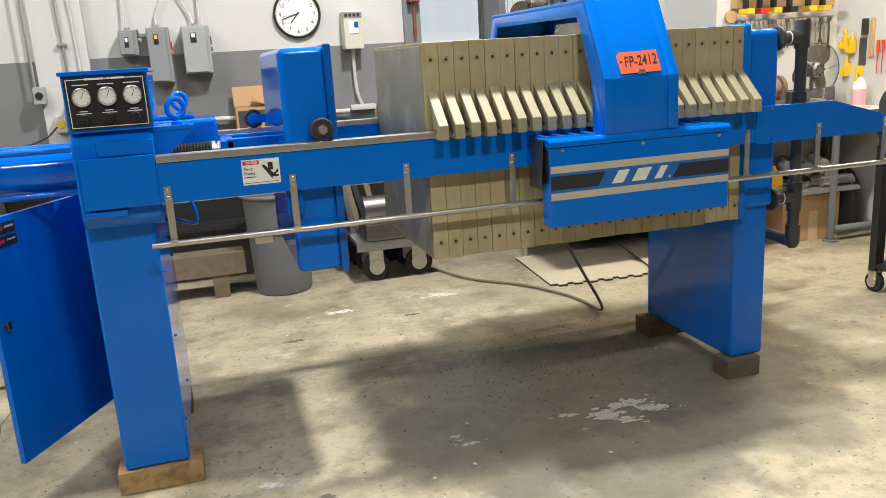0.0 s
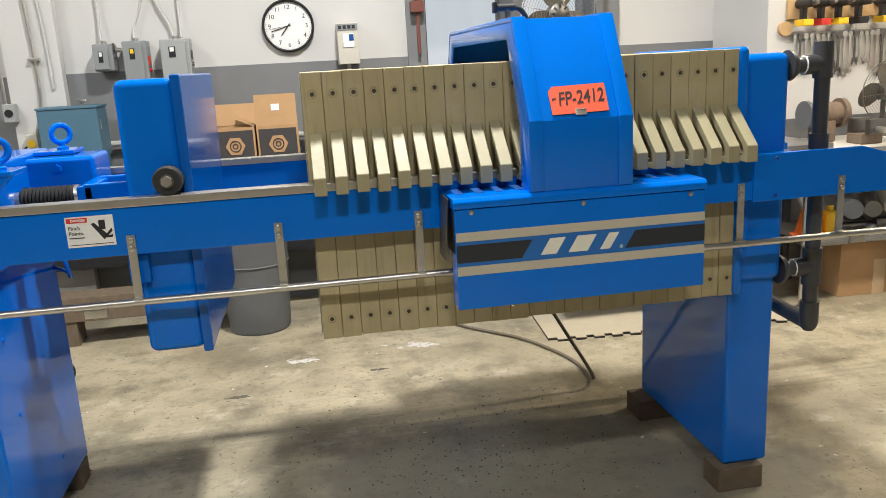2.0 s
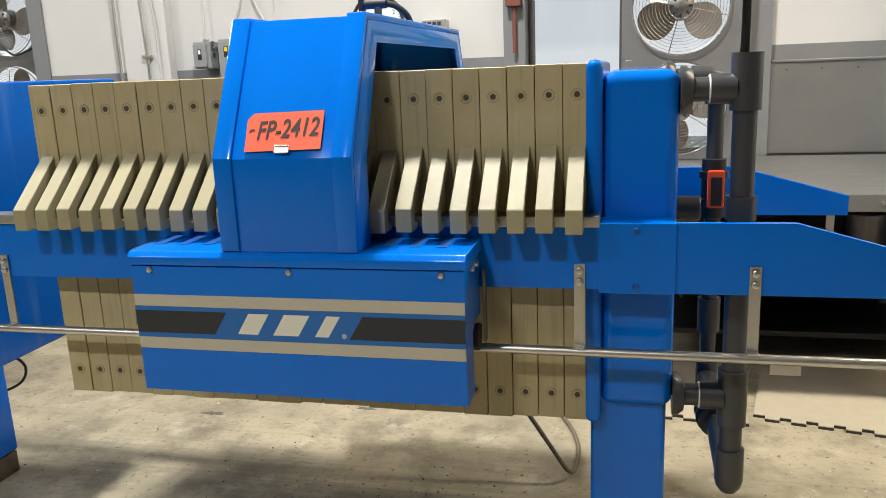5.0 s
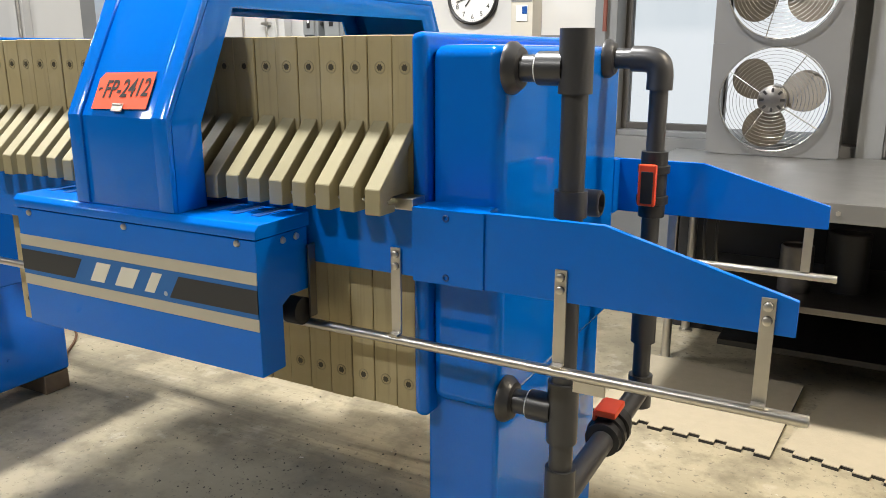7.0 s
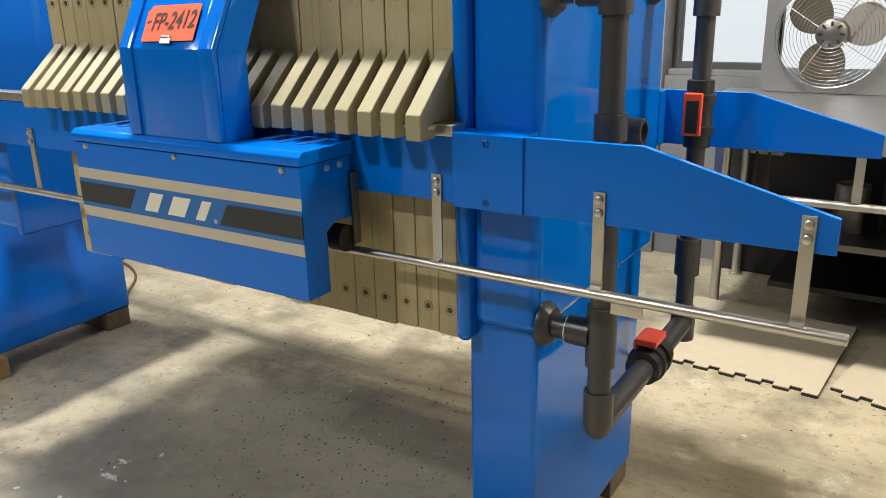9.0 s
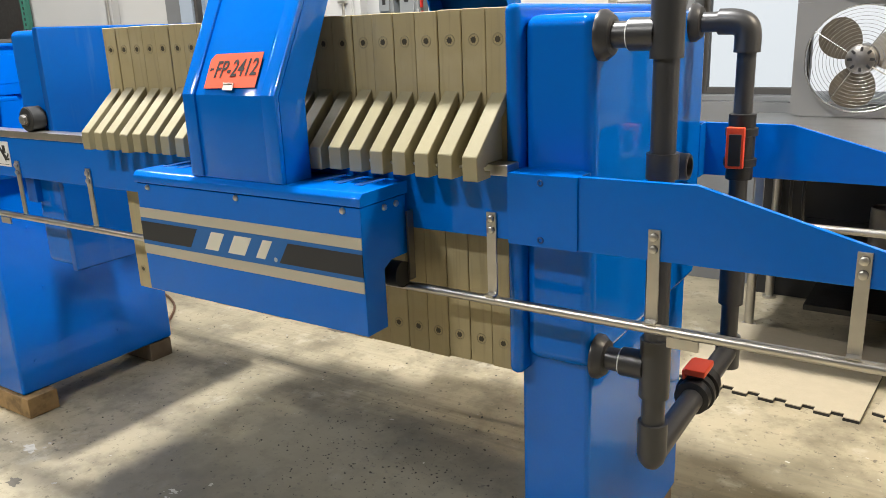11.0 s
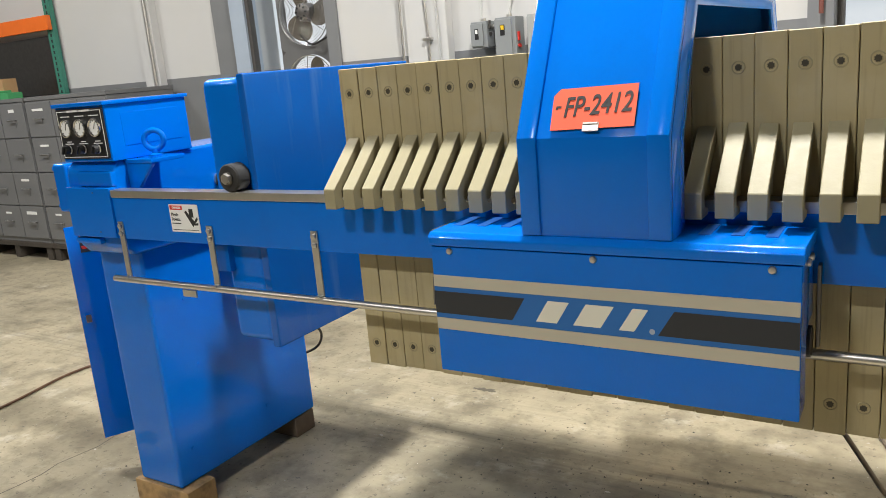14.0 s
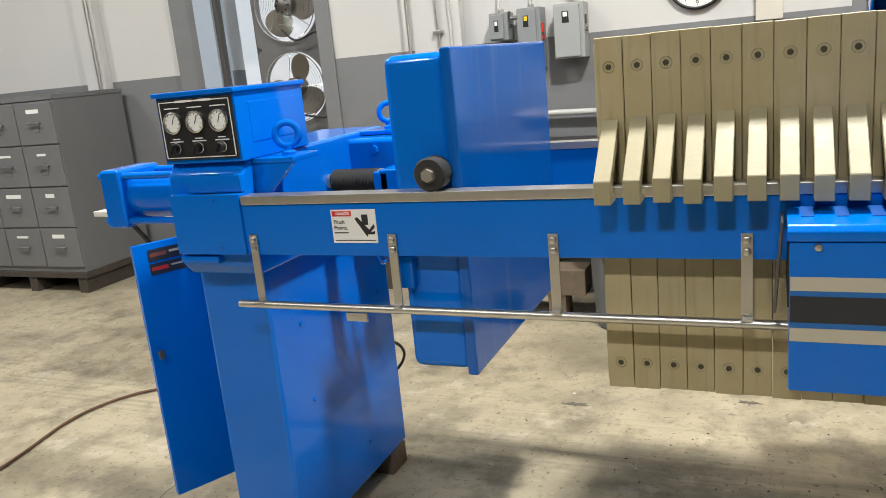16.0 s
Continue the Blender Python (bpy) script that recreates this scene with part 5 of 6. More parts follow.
# cables and hoses on the floor
tagged(finish("floor_cable", tube([(1.70, 5.80, 0.012), (1.80, 5.62, 0.012), (1.94, 5.27, 0.012), (2.20, 4.97, 0.012), (2.335, 4.70, 0.012), (2.385, 4.52, 0.012), (2.392, 4.40, 0.012), (2.386, 4.29, 0.018), (2.365, 4.21, 0.06), (2.315, 4.185, 0.15), (2.225, 4.168, 0.30), (2.05, 4.125, 0.60), (1.97, 4.10, 0.74)], 0.0085), DARK_CABLE), "grey-brown cable looping over the floor to the press", "cable")
tagged(finish("floor_hose", tube([(-1.45, 2.6, 0.010), (-1.52, 3.5, 0.010), (-1.60, 3.95, 0.010), (-1.55, 4.2, 0.010), (-1.40, 4.37, 0.010), (-1.1, 4.50, 0.010), (-0.7, 4.56, 0.010), (-0.4, 4.45, 0.010), (-0.2, 4.25, 0.010), (-0.08, 4.12, 0.05), (-0.05, 4.03, 0.16), (-0.03, 4.006, 0.24)], 0.0068), BROWN_HOSE), "brown rubber hose lying on the concrete floor", "hose")

tagged(finish("hanging_cable", tube([(0.08, 4.004, 0.46), (0.115, 4.09, 0.45), (0.12, 4.155, 0.38), (0.07, 4.175, 0.30), (0.0, 4.12, 0.265), (-0.04, 4.004, 0.26)], 0.006), BLACK), "thin black cable hanging behind the press leg", "cable")

# ---- foam mats by the steel bench ----
def foam_mat(x0, x1, y0, y1, a, label):
    pts = []
    n = 14
    for k in range(n):
        w = (x1 - x0) / n
        d = 0.030 if k % 2 else 0.0
        pts += [(x0 + k * w + (-0.003 if k % 2 else 0.003 * (k > 0)), y0 - d), (x0 + (k + 1) * w - (-0.003 if k % 2 else 0.003 * (k < n - 1)), y0 - d)]
    pts += [(x1, y1), (x0, y1)]
    m = Matrix.Translation((x0, y0, 0)) @ Matrix.Rotation(radians(a), 4, "Z") @ Matrix.Translation((-x0, -y0, 0))
    mat = thing("foam_mat", (x0, y0, 0), label, "mat", "foam mats")
    # black layer puts the unlit look of the toothed edge into colour
    part("shade_layer", turned(prism(pts, "z", 0.0, 0.012), m), BLACK, mat, "black lower layer for the shaded edge")
    part("top_layer", turned(prism(pts, "z", 0.012, 0.016), m), MAT_FOAM, mat)


foam_mat(2.36, 3.085, 4.885, 5.62, -4.5, "beige interlocking foam mat by the steel bench")
foam_mat(3.115, 3.84, 4.90, 5.63, -12, "beige interlocking foam mat turned a little on the floor")

# ---- stainless bench with a box fan ----
sb = thing("steel_bench", (3.2, 5.5, 0), "stainless steel bench with black shade sheets below", "bench")
part("worktop", bx(2.36, 4.02, 4.86, 6.2, 0.955, 0.985, 0.004), SILVER, sb)
part("front_edge", bx(2.36, 4.02, 4.845, 4.86, 0.915, 0.985, 0.003), SILVER, sb)
for k in range(5):
    part("bolt", hexbolt((2.55 + 0.33 * k, 4.845, 0.95), (0, -1, 0), 0.009, 0.006), STEEL, sb)
for x, y in ((2.5, 5.63), (3.95, 4.95), (2.5, 6.1), (3.95, 6.1)):
    leg_ = part("leg", rod((x, y, 0.0), (x, y, 0.955), 0.022, seg=18), STEEL, sb)
    part("foot", rod((x, y, 0.0), (x, y, 0.012), 0.035, seg=18), STEEL, leg_)
part("shelf", bx(2.62, 4.0, 5.35, 6.15, 0.42, 0.45, 0.004), STEEL_DARK, sb)
# slab and sheet added in black as the shadow below the worktop
part("low_shade_slab", bx(2.75, 4.0, 5.55, 6.2, 0.15, 0.18, 0.004), BLACK, sb)
part("black_shade_sheet", bx(2.37, 4.0, 6.16, 6.175, 0.0, 0.95), BLACK, sb)
out2 = thing("outlet_box", (2.78, 5.02, 0.86), "metal outlet box with two plugs under the bench", "outlet")
part("body", bx(2.72, 2.84, 5.0, 5.06, 0.865, 0.955, 0.004), SILVER, out2)
for x in (2.755, 2.80):
    part("plug", rod((x, 5.0, 0.915), (x, 4.955, 0.885), 0.015, 0.010, 14), BEIGE, out2)
    part("cord", tube([(x, 4.955, 0.885), (x + 0.004, 4.95, 0.75), (x + 0.02, 5.08, 0.55), (x + 0.03, 5.3, 0.42), (x + 0.02, 5.6, 0.40)], 0.006), BLACK, out2)
bs = thing("steel_backsplash", (3.7, 6.27, 0.99), "stainless sheet with a folded rim behind the bench", "panel")
part("sheet", bx(3.34, 4.05, 6.262, 6.274, 0.99, 1.488, 0.002), SILVER, bs)
part("top_rim", bx(3.34, 4.05, 6.248, 6.276, 1.489, 1.503, 0.003), SILVER, bs)
part("side_rim", bx(3.337, 3.349, 6.252, 6.2615, 0.99, 1.488, 0.002), SILVER, bs)
for k in range(4):
    part("rivet", rod((3.42 + 0.18 * k, 6.263, 1.45), (3.42 + 0.18 * k, 6.258, 1.45), 0.006, seg=10), STEEL_DARK, bs)
for k, (x, y, r, h) in enumerate(((3.05, 5.6, 0.07, 0.2), (3.25, 5.7, 0.09, 0.26), (3.5, 5.65, 0.08, 0.22), (3.72, 5.7, 0.10, 0.3))):
    tagged(finish("metal_can", lathe([(0, 0), (r, 0), (r, h), (r * 0.94, h + 0.008), (r * 0.9, h), (0, h)], (x, y, 0.45), (0, 0, 1), 24), (STEEL_DARK, BLACK, CAN_GREY, STEEL_DARK)[k]), "dull metal can on the shelf below the bench", "can", "cans below the bench")

# ---- workbench at the tool wall ----
wb = thing("workbench", (4.6, 5.25, 0), "white-topped workbench on grey pipe legs", "workbench")
part("worktop", bx(4.17, 5.14, 4.95, 5.59, 0.90, 0.93, 0.004), WORKTOP, wb)
part("front_edge", bx(4.17, 5.14, 4.935, 4.95, 0.85, 0.93, 0.003), SILVER, wb)
part("back_edge", bx(4.17, 5.14, 5.57, 5.592, 0.93, 1.06, 0.003), CAN_GREY, wb)
part("shelf", bx(3.98, 4.86, 4.97, 5.55, 0.36, 0.39, 0.004), SILVER, wb)
for x, y in ((4.62, 4.97), (5.08, 4.97), (4.22, 5.55), (5.08, 5.55)):
    lg = part("leg", rod((x, y, 0), (x, y, 0.9), 0.026, seg=18), CAN_GREY, wb)
    part("foot", rod((x, y, 0), (x, y, 0.012), 0.055, seg=18), CAN_GREY, lg)
part("stretcher", rod((4.64, 4.97, 0.08), (5.14, 4.97, 0.08), 0.03, seg=16), CAN_GREY, wb)
cb2 = thing("cardboard_box", (4.52, 5.25, 0), "brown cardboard box with pale tape under the workbench", "box")
part("body", bx(4.27, 4.77, 5.06, 5.45, 0, 0.335, 0.004), CARD, cb2)
part("tape", bx(4.50, 4.58, 5.056, 5.06, 0.0, 0.22), CARD_PALE, cb2)
# clutter on the shelf
tagged(finish("traffic_cone", lathe([(0.0, 0.0), (0.10, 0.0), (0.10, 0.015), (0.075, 0.02), (0.02, 0.24), (0.0, 0.24)], (4.08, 5.12, 0.39), (0, 0, 1), 24), ORANGE), "small orange cone on the lower shelf", "cone")
tagged(finish("yellow_jug", merge(bx(4.19, 4.30, 5.10, 5.2, 0.39, 0.53, 0.02), rod((4.245, 5.15, 0.53), (4.245, 5.15, 0.56), 0.02)), YELLOW), "yellow plastic jug on the lower shelf", "jug")
rng = random.Random(8)
for k in range(9):
    x, y = 4.3 + 0.055 * k, 5.05 + rng.uniform(0, 0.25)
    a = rng.uniform(-0.5, 0.5)
    r = rng.uniform(0.012, 0.04)
    z = 0.39 + r
    d = Vector((math.cos(a) * 0.16, math.sin(a) * 0.16, 0))
    tagged(finish("pipe_offcut", rod(Vector((x, y, z)) - d, Vector((x, y, z)) + d, r, seg=14), (STEEL, CAN_GREY, SILVER, STEEL_DARK)[k % 4]), "short offcut of pipe on the lower shelf", "pipe offcut", "pipe offcuts")
for k, (x, r) in enumerate(((4.38, 0.06), (4.52, 0.05), (4.66, 0.055))):
    tagged(finish("rolled_sheet", lathe([(r * 0.45, 0), (r, 0), (r, 0.34), (r * 0.45, 0.34)], (x, 5.12, 0.47 + r), (0.5, 0.85, 0), 24), (CAN_GREY, SILVER, BEIGE)[k]), "rolled grey sheet lying on the offcuts", "roll", "rolled sheets")

bin_ = lathe([(0.0, 0.0), (0.14, 0.0), (0.15, 0.02), (0.135, 0.2), (0.10, 0.36), (0.05, 0.45), (0.02, 0.47), (0.0, 0.47)], (4.99, 5.25, 0.0), (0, 0, 1), 30)
for v_ in bin_.verts:
    q = 0.014 * noise.noise(v_.co * 9)
    v_.co += Vector((q, q, 0))
tagged(finish("trash_bag", bin_, BLACK), "black plastic trash bag under the workbench", "bag")

# things on the worktop
tf = fan("table_fan", 4.70, 5.30, 1.215, 0.19, STEEL_DARK, "dark desk fan with wire guard on the workbench", 0.9, group="desk fans")
part("stem", merge(rod((4.70, 5.33, 0.95), (4.70, 5.33, 1.20), 0.015), lathe([(0, 0), (0.09, 0), (0.085, 0.02), (0.03, 0.03), (0, 0.03)], (4.70, 5.33, 0.93), (0, 0, 1), 24)), STEEL_DARK, tf)
sp = thing("spray_bottle", (4.965, 5.15, 0.93), "spray bottle with pink liquid and yellow trigger", "bottle")
part("body", lathe([(0, 0), (0.043, 0), (0.046, 0.01), (0.046, 0.15), (0.035, 0.185), (0.016, 0.21), (0.016, 0.235), (0, 0.235)], (4.965, 5.15, 0.93), (0, 0, 1), 24), PINK, sp)
part("shoulder", lathe([(0.047, 0.13), (0.047, 0.152), (0.036, 0.187), (0.017, 0.212), (0.0165, 0.205), (0.035, 0.18), (0.0465, 0.14)], (4.965, 5.15, 0.93), (0, 0, 1), 24), WHITE, sp)
part("trigger", merge(bx(4.92, 4.985, 5.135, 5.165, 1.175, 1.225, 0.006), bx(4.925, 4.94, 5.14, 5.16, 1.12, 1.18, 0.004), rod((4.965, 5.15, 1.16), (4.965, 5.15, 1.18), 0.02)), YELLOW, sp)
vs = thing("bench_vise", (4.42, 5.12, 0.93), "worn steel bench vise on the workbench", "vise")
part("base", bx(4.36, 4.50, 5.06, 5.2, 0.93, 0.99, 0.008), RUSTY, vs)
part("jaw", bx(4.37, 4.49, 5.16, 5.21, 0.99, 1.08, 0.008), STEEL_DARK, vs)
part("jaw", bx(4.37, 4.49, 5.02, 5.06, 0.99, 1.08, 0.008), STEEL_DARK, vs)
part("screw", rod((4.43, 4.90, 1.02), (4.43, 5.1, 1.02), 0.018), STEEL, vs)
part("handle", rod((4.43, 4.91, 0.93), (4.43, 4.91, 1.11), 0.007), STEEL, vs)
gr = thing("bench_grinder", (4.30, 5.32, 0.93), "dark bench grinder on the workbench", "grinder")
part("body", merge(rod((4.20, 5.35, 1.10), (4.40, 5.35, 1.10), 0.07), bx(4.25, 4.35, 5.28, 5.42, 0.93, 1.06, 0.01)), RUSTY, gr)
part("wheel", rod((4.17, 5.35, 1.10), (4.195, 5.35, 1.10), 0.085, seg=28), CAN_GREY, gr)
part("guard", rod((4.405, 5.35, 1.10), (4.435, 5.35, 1.10), 0.09, seg=28), RUSTY, gr)
for k, (x, y, w, h, mat) in enumerate(((4.55, 5.05, 0.14, 0.03, WHITE), (4.80, 5.02, 0.16, 0.02, BEIGE), (4.87, 5.45, 0.10, 0.09, CAN_GREY))):
    tagged(finish("small_carton", bx(x, x + w, y, y + 0.1, 0.93, 0.93 + h, 0.004), mat), "small carton lying on the workbench", "carton", "cartons on the workbench")

# tools on the walls
rail = tagged(finish("tool_rail", bx(4.20, 5.10, 5.585, 5.599, 1.585, 1.60, 0.002), SILVER), "thin metal rail with hanging wrenches", "rail")


def wrench(x, l, y=5.585, z=1.585):
    w = l * 0.055
    bm = merge(rod((x, y, z - 0.012), (x, y - 0.008, z - 0.012), l * 0.085, seg=14), bx(x - w * 0.6, x + w * 0.6, y - 0.007, y - 0.001, z - l, z - 0.01, 0.001),
               prism([(x - w * 1.8, z - l - 0.03), (x - w * 0.8, z - l - 0.005), (x + w * 0.8, z - l - 0.005), (x + w * 1.8, z - l - 0.03), (x + w * 1.5, z - l + 0.02), (x - w * 1.5, z - l + 0.02)], "y", y - 0.008, y - 0.001))
    tagged(finish("wrench", bm, STEEL if rng.random() > 0.35 else STEEL_DARK), "steel combination wrench hanging on the tool wall", "wrench", "wrenches on the wall")


for k in range(22):
    wrench(4.24 + 0.039 * k, 0.12 + 0.10 * (0.5 + 0.5 * math.sin(k * 0.9)) + 0.003 * k)
tagged(finish("tool_board", bx(4.18, 5.10, 5.575, 5.599, 1.68, 1.80, 0.003), PLYWOOD), "plywood board that carries power tools", "board")


def drill(x, mat, z=1.72):
    d = thing("cordless_drill", (x, 5.53, z), "cordless drill hanging by its handle on the board", "drill", "cordless drills")
    part("body", merge(rod((x, 5.57, z + 0.05), (x, 5.42, z + 0.05), 0.03, 0.026, 16), bx(x - 0.017, x + 0.017, 5.50, 5.54, z - 0.05, z + 0.05, 0.008)), BLACK, d)
    part("battery", bx(x - 0.035, x + 0.035, 5.46, 5.56, z - 0.085, z - 0.045, 0.006), mat, d)
    part("chuck", rod((x, 5.42, z + 0.05), (x, 5.38, z + 0.05), 0.02, 0.012, 14), STEEL_DARK, d)


for x, mat in ((4.25, YELLOW), (4.37, RED), (4.49, YELLOW), (4.63, BLACK), (4.80, YELLOW), (4.93, YELLOW)):
    drill(x, mat)
tp = tagged(finish("tape_roll", lathe([(0.02, 0), (0.045, 0), (0.045, 0.03), (0.02, 0.03)], (4.17, 5.598, 1.625), (0, -1, 0), 24), PLYWOOD), "brown roll of tape on the tool wall", "tape")
for k in range(6):
    y = 5.45 - 0.045 * k
    tagged(finish("screwdriver", merge(rod((5.13, y - 0.28, 1.40), (5.13, y - 0.28, 1.31), 0.013, 0.010, 12), rod((5.13, y - 0.28, 1.31), (5.13, y - 0.28, 1.16), 0.0035, seg=8)), (RED_VALVE, RED_VALVE, BLACK, RED_VALVE, STEEL_DARK, YELLOW)[k]), "screwdriver hanging on the wall", "screwdriver", "screwdrivers")
for y, z in ((5.47, 1.40), (5.40, 1.37), (5.44, 1.20)):
    tagged(finish("spring_clamp", merge(bx(5.10, 5.146, y - 0.018, y + 0.018, z - 0.06, z + 0.04, 0.008), bx(5.09, 5.14, y + 0.02, y + 0.045, z - 0.055, z + 0.0, 0.006), rod((5.12, y, z + 0.04), (5.12, y + 0.01, z + 0.09), 0.012)), YELLOW), "yellow spring clamp on the wall", "clamp", "spring clamps")
tagged(finish("wooden_stick", bx(5.125, 5.149, 5.22, 5.255, 1.28, 1.56, 0.006), PLYWOOD), "pale wooden stick hanging on the wall", "stick")
tagged(finish("hand_saw", merge(bx(5.135, 5.149, 5.29, 5.35, 1.22, 1.42, 0.003), bx(5.12, 5.149, 5.28, 5.33, 1.44, 1.56, 0.008)), STEEL_DARK), "dark hand saw on the wall", "saw")
coat = bmesh.new()
bmesh.ops.create_uvsphere(coat, u_segments=20, v_segments=14, radius=1)
for v_ in coat.verts:
    q = noise.noise(v_.co * 2.3) * 0.16
    v_.co = Vector((5.0 + 0.11 * v_.co.x * (1 + q), 4.80 + 0.17 * v_.co.y * (1 + q), 0.86 + 0.26 * v_.co.z * (1 + q)))
tagged(finish("canvas_bag", coat, BAG), "dark grey canvas bag hanging at the bench end", "bag")

# ---- rolling stand ----
rs = thing("rolling_stand", (4.22, 3.7, 0), "black rolling stand with a pale top", "stand")
part("top", bx(3.93, 4.50, 3.44, 3.97, 0.93, 0.95, 0.003), WORKTOP, rs)
part("frame", bx(3.95, 4.48, 3.46, 3.95, 0.85, 0.93, 0.003), BLACK, rs)
part("shelf", bx(3.95, 4.48, 3.46, 3.95, 0.14, 0.17, 0.003), BLACK, rs)
for x in (3.975, 4.455):
    for y in (3.485, 3.93):
        part("leg", bx(x - 0.03, x + 0.03, y - 0.025, y + 0.025, 0.12, 0.85, 0.003), BLACK, rs)
        caster(rs, x, y, 0.058, 0.13)

# ---- filing cabinets at the far end ----
CX, CY, CZ, CW = -3.44, 5.85, 0.165, 0.392
cab_doors = random.Random(3)


def filing_cabinet(x1, n, label):
    x0 = x1 - n * CW
    c = thing("filing_cabinet", ((x0 + x1) / 2, CY + 0.35, CZ), label, "filing cabinet", "filing cabinets")
    part("body", bx(x0, x1, CY, CY + 0.70, CZ, 1.50, 0.006), CABINET_GREY, c)
    part("top", bx(x0 - 0.004, x1 + 0.006, CY - 0.008, CY + 0.704, 1.50, 1.535, 0.004), CABINET_GREY, c)
    h = (1.50 - CZ - 0.05) / 4
    for i in range(n):
        for j in range(4):
            a, z = x0 + i * CW, CZ + 0.04 + j * h
            d = part("drawer", bx(a + 0.006, a + CW - 0.006, CY - 0.016, CY + 0.002, z + 0.005, z + h - 0.005, 0.005), CABINET_GREY, c)
            mx = a + CW / 2
            part("handle", tube([(mx - 0.055, CY - 0.018, z + h * 0.52), (mx - 0.052, CY - 0.042, z + h * 0.52), (mx, CY - 0.046, z + h * 0.52), (mx + 0.052, CY - 0.042, z + h * 0.52), (mx + 0.055, CY - 0.018, z + h * 0.52)], 0.007, 8, 3), SILVER, d, "dull metal drawer handle")
            part("pull_plate", prism([(mx - 0.045, z + h * 0.50), (mx + 0.045, z + h * 0.50), (mx + 0.03, z + h * 0.30), (mx - 0.03, z + h * 0.30)], "y", CY - 0.020, CY - 0.015), CABINET_GREY, d)
            w = cab_doors.choice((0.05, 0.07, 0.09))
            if cab_doors.random() < 0.88:
                part("label_card", bx(mx - w, mx + w * 0.8, CY - 0.0185, CY - 0.015, z + h * 0.74, z + h * 0.74 + cab_doors.choice((0.018, 0.022, 0.03))), WHITE, d, "white label card")
    # wooden skid below
    sk = thing("wood_skid", ((x0 + x1) / 2, CY + 0.35, 0), "worn wooden skid under the filing cabinets", "skid", "skids")
    part("deck", bx(x0 - 0.01, x1 + 0.02, CY - 0.02, CY + 0.71, 0.12, CZ, 0.004), DARK_WOOD, sk)
    for k in range(3):
        xx = x0 + (x1 - x0 - 0.1) * k / 2
        part("runner", bx(xx, xx + 0.09, CY - 0.01, CY + 0.7, 0, 0.12, 0.004), DARK_WOOD, sk)


filing_cabinet(CX, 3, "grey metal filing cabinets with labelled drawers, on a skid")
filing_cabinet(CX - 3 * CW - 0.03, 3, "grey metal filing cabinets with white label cards")
filing_cabinet(CX - 6 * CW - 0.06, 2, "grey metal filing cabinets beside the pallet rack")

# pallet rack above and behind the cabinets
rk = thing("pallet_rack", (-5.1, 6.5, 0), "pallet rack with green posts and orange beams", "rack")
for px in (-5.05, -7.6):
    for py in (6.57,):
        post = part("post", bx(px - 0.10, px, py - 0.02, py + 0.03, 0, 3.8, 0.003), GREEN, rk, "green perforated post")
        for k in range(34):
            part("hole", bx(px - 0.062, px - 0.038, py - 0.0215, py - 0.0195, 1.55 + 0.055 * k, 1.58 + 0.055 * k), BLACK, post)
for z in (2.17, 3.3):
    part("beam", bx(-7.6, -5.05, 6.50, 6.545, z, z + 0.14, 0.004), ORANGE, rk, "orange beam")
part("deck", bx(-7.6, -5.1, 6.545, 6.6, 2.24, 2.28), OLD_WOOD, rk)
part("back_sheet", bx(-7.6, -5.16, 6.585, 6.6, 1.55, 2.12), STEEL_DARK, rk)
for k, (x, w, h, mat) in enumerate(((-5.95, 0.20, 0.12, CARD), (-5.72, 0.16, 0.10, CARD_PALE), (-5.53, 0.14, 0.085, GREEN_BOX), (-5.36, 0.15, 0.06, GREEN_BOX), (-5.62, 0.15, 0.20, CARD), (-5.80, 0.13, 0.16, CARD))):
    tagged(finish("parts_box", bx(x, x + w, 6.05 + 0.12 * (k > 3), 6.20 + 0.12 * (k > 3), 1.535, 1.535 + h, 0.004), mat), "small cardboard parts box on the cabinets", "box", "parts boxes")
tb2 = thing("work_table", (-1.9, 4.6, 0), "pale topped work table beyond the press", "table")
part("tabletop", turned(bx(0, 0.75, 0, 0.6, 0.925, 0.95, 0.003), Matrix.Translation((-1.58, 4.32, 0)) @ Matrix.Rotation(radians(-6), 4, "Z")), WORKTOP, tb2)
for x, y in ((-1.0, 4.36), (-1.0, 4.76), (-1.25, 4.76)):
    part("leg", bx(x - 0.02, x + 0.02, y - 0.02, y + 0.02, 0, 0.925, 0.003), BLACK, tb2)
part("brace", rod((-1.0, 4.38, 0.45), (-1.45, 4.38, 0.92), 0.012, seg=8), BLACK, tb2)

# ---- spills and chips on the floor ----
crack = bmesh.new()
edge = [(-0.655 + 0.012 * math.sin(2.1 * k) + 0.004 * math.sin(7.3 * k) + 0.02 * (k / 24 - 0.5), 2.3 + 0.09 * k) for k in range(25)]
for (xa, ya), (xb, yb_) in zip(edge, edge[1:]):
    crack.faces.new([crack.verts.new(p) for p in ((xa - 0.003, ya, 0.0008), (xa + 0.003, ya, 0.0008), (xb + 0.003, yb_, 0.0008), (xb - 0.003, yb_, 0.0008))])
structure("floor_crack", crack, GRIME, "thin dark crack in the concrete floor", "crack")
rng = random.Random(11)


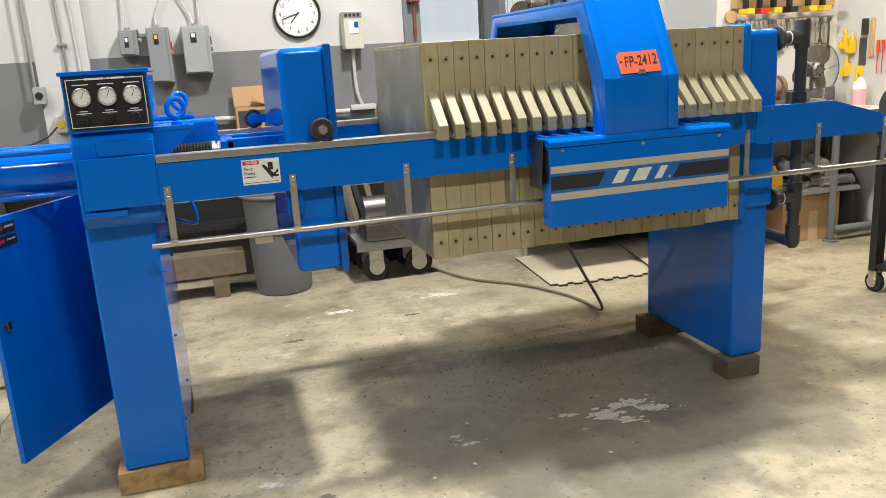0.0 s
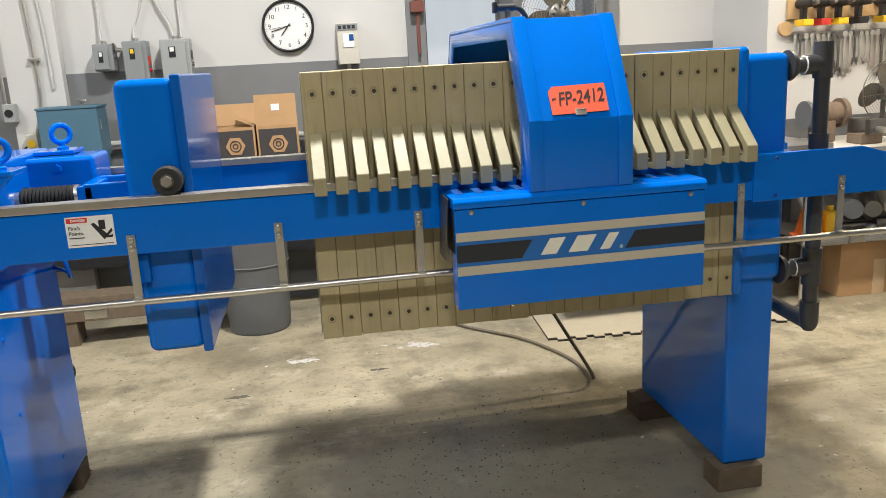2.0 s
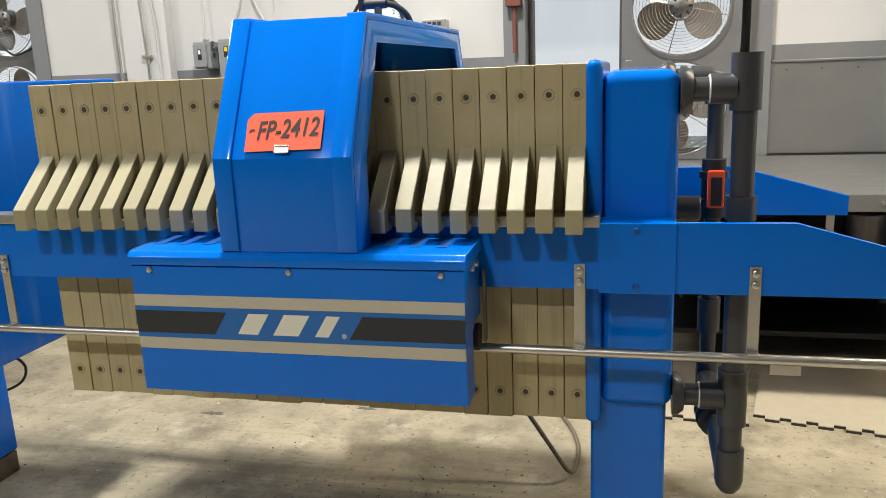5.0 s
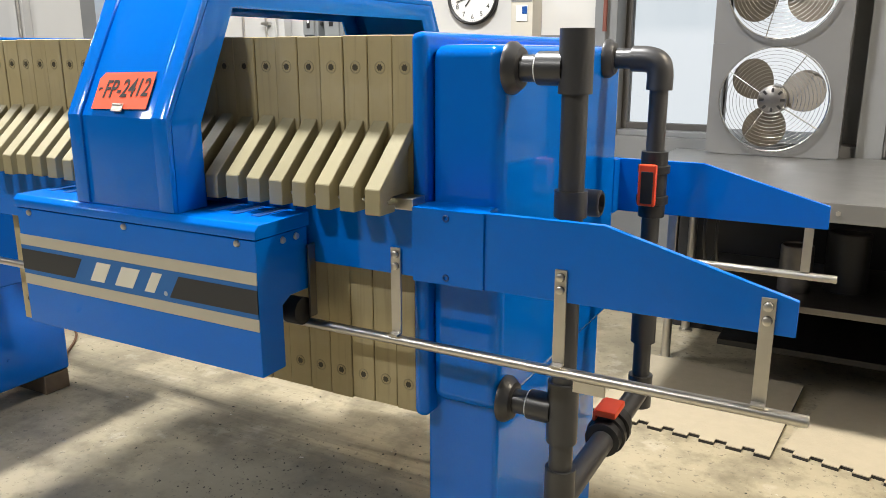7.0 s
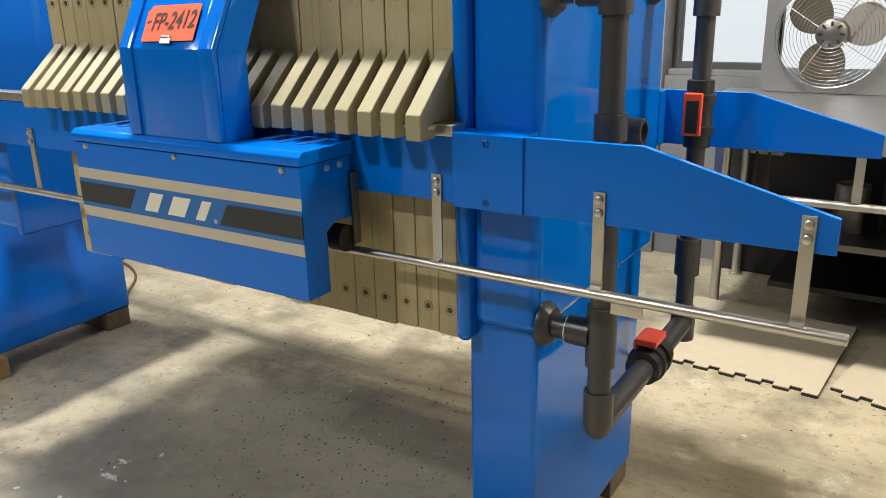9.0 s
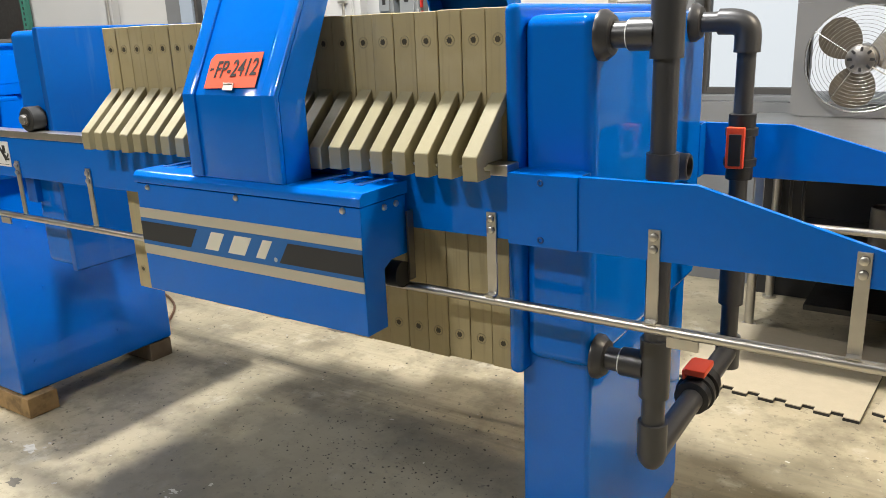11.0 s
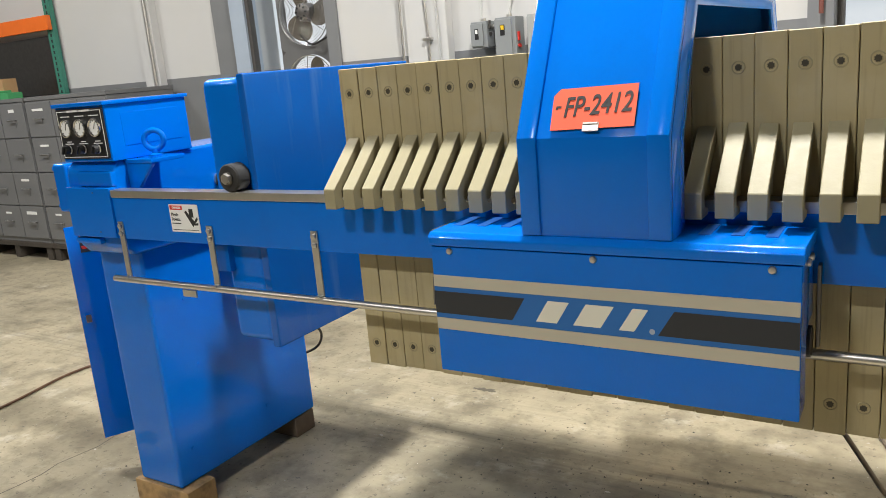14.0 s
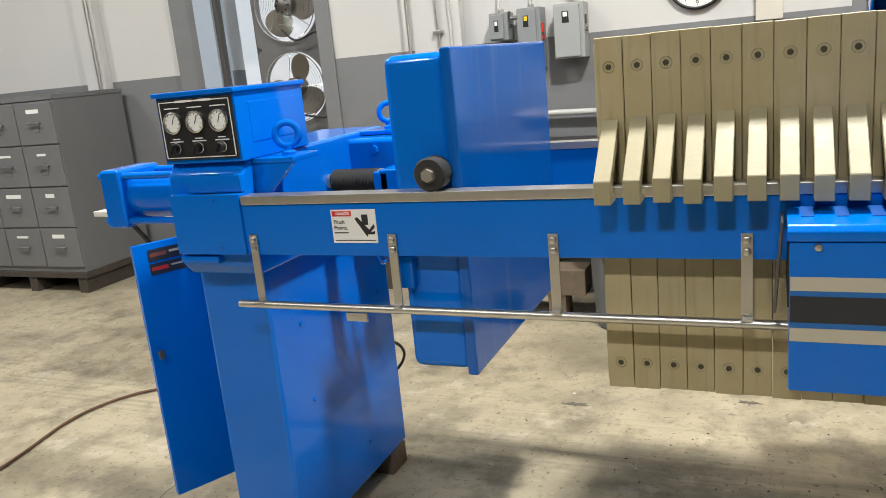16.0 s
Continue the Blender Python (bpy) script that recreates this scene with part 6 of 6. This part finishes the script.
def splash(x, y, r, label, mat, squash=0.5):
    bm = bmesh.new()
    n = 26
    ph = [rng.uniform(0, 6.28) for _ in range(4)]
    vs_ = []
    for k in range(n):
        a = 2 * math.pi * k / n
        q = r * (0.72 + 0.20 * math.sin(2 * a + ph[0]) + 0.14 * math.sin(5 * a + ph[1]) + 0.12 * math.sin(9 * a + ph[2]))
        vs_.append(bm.verts.new((x + q * math.cos(a), y + squash * q * math.sin(a), 0.0012)))
    c = bm.verts.new((x, y, 0.0022))
    for k in range(n):
        bm.faces.new((vs_[k], vs_[(k + 1) % n], c))
    return bm


whites = []
for x, y, r in ((1.66, 3.19, 0.05), (1.80, 3.13, 0.10), (1.93, 3.19, 0.10), (2.0, 3.12, 0.08), (2.05, 3.11, 0.05), (1.86, 3.06, 0.06), (1.21, 3.12, 0.04), (1.17, 3.2, 0.025), (0.44, 3.11, 0.055), (1.67, 5.046, 0.11), (1.01, 4.996, 0.09)):
    whites.append(splash(x, y, r, "", SPLASH))
    for k in range(5):
        whites.append(splash(x + rng.gauss(0, r * 1.1), y + rng.gauss(0, r * 0.6), r * rng.uniform(0.08, 0.25), "", SPLASH, 0.7))
for k in range(60):
    whites.append(splash(rng.uniform(-1.2, 3.4), rng.uniform(2.2, 5.0), rng.uniform(0.004, 0.013), "", SPLASH, 0.8))
tagged(finish("dried_splashes", merge(*whites), SPLASH), "whitish dried splashes on the concrete floor", "splashes", kind="stuff")
dark = []
for x, y, r in ((0.2, 2.85, 0.10), (0.62, 2.95, 0.05), (0.7, 4.6, 0.06), (-0.5, 2.9, 0.12), (1.4, 4.75, 0.05), (-1.0, 4.9, 0.1)):
    dark.append(splash(x, y, r, "", GRIME))
tagged(finish("grime_spots", merge(*dark), GRIME), "dark grimy spots on the concrete floor", "grime", kind="stuff")
verts, faces = [], []
for k in range(900):
    if k < 620:
        x, y = rng.gauss(1.75, 0.36), rng.gauss(3.72, 0.24)
    else:
        x, y = rng.uniform(-0.5, 3.2), rng.uniform(2.4, 4.6)
    s_ = 0.0012 + 0.0042 * rng.random() ** 2
    b0 = len(verts)
    a = rng.uniform(0, 6.28)
    for j in range(4):
        verts.append((x + s_ * math.cos(a + j * 1.57) * rng.uniform(0.6, 1.4), y + s_ * math.sin(a + j * 1.57) * rng.uniform(0.6, 1.4), 0.0))
    verts.append((x, y, s_ * 0.9))
    faces += [(b0, b0 + 1, b0 + 4), (b0 + 1, b0 + 2, b0 + 4), (b0 + 2, b0 + 3, b0 + 4), (b0 + 3, b0, b0 + 4)]
me = bpy.data.meshes.new("paint_chips")
me.from_pydata(verts, [], faces)
me.materials.append(CHIPS)
tagged(new("paint_chips", me), "dark chips and crumbs scattered under the press", "chips", kind="stuff")
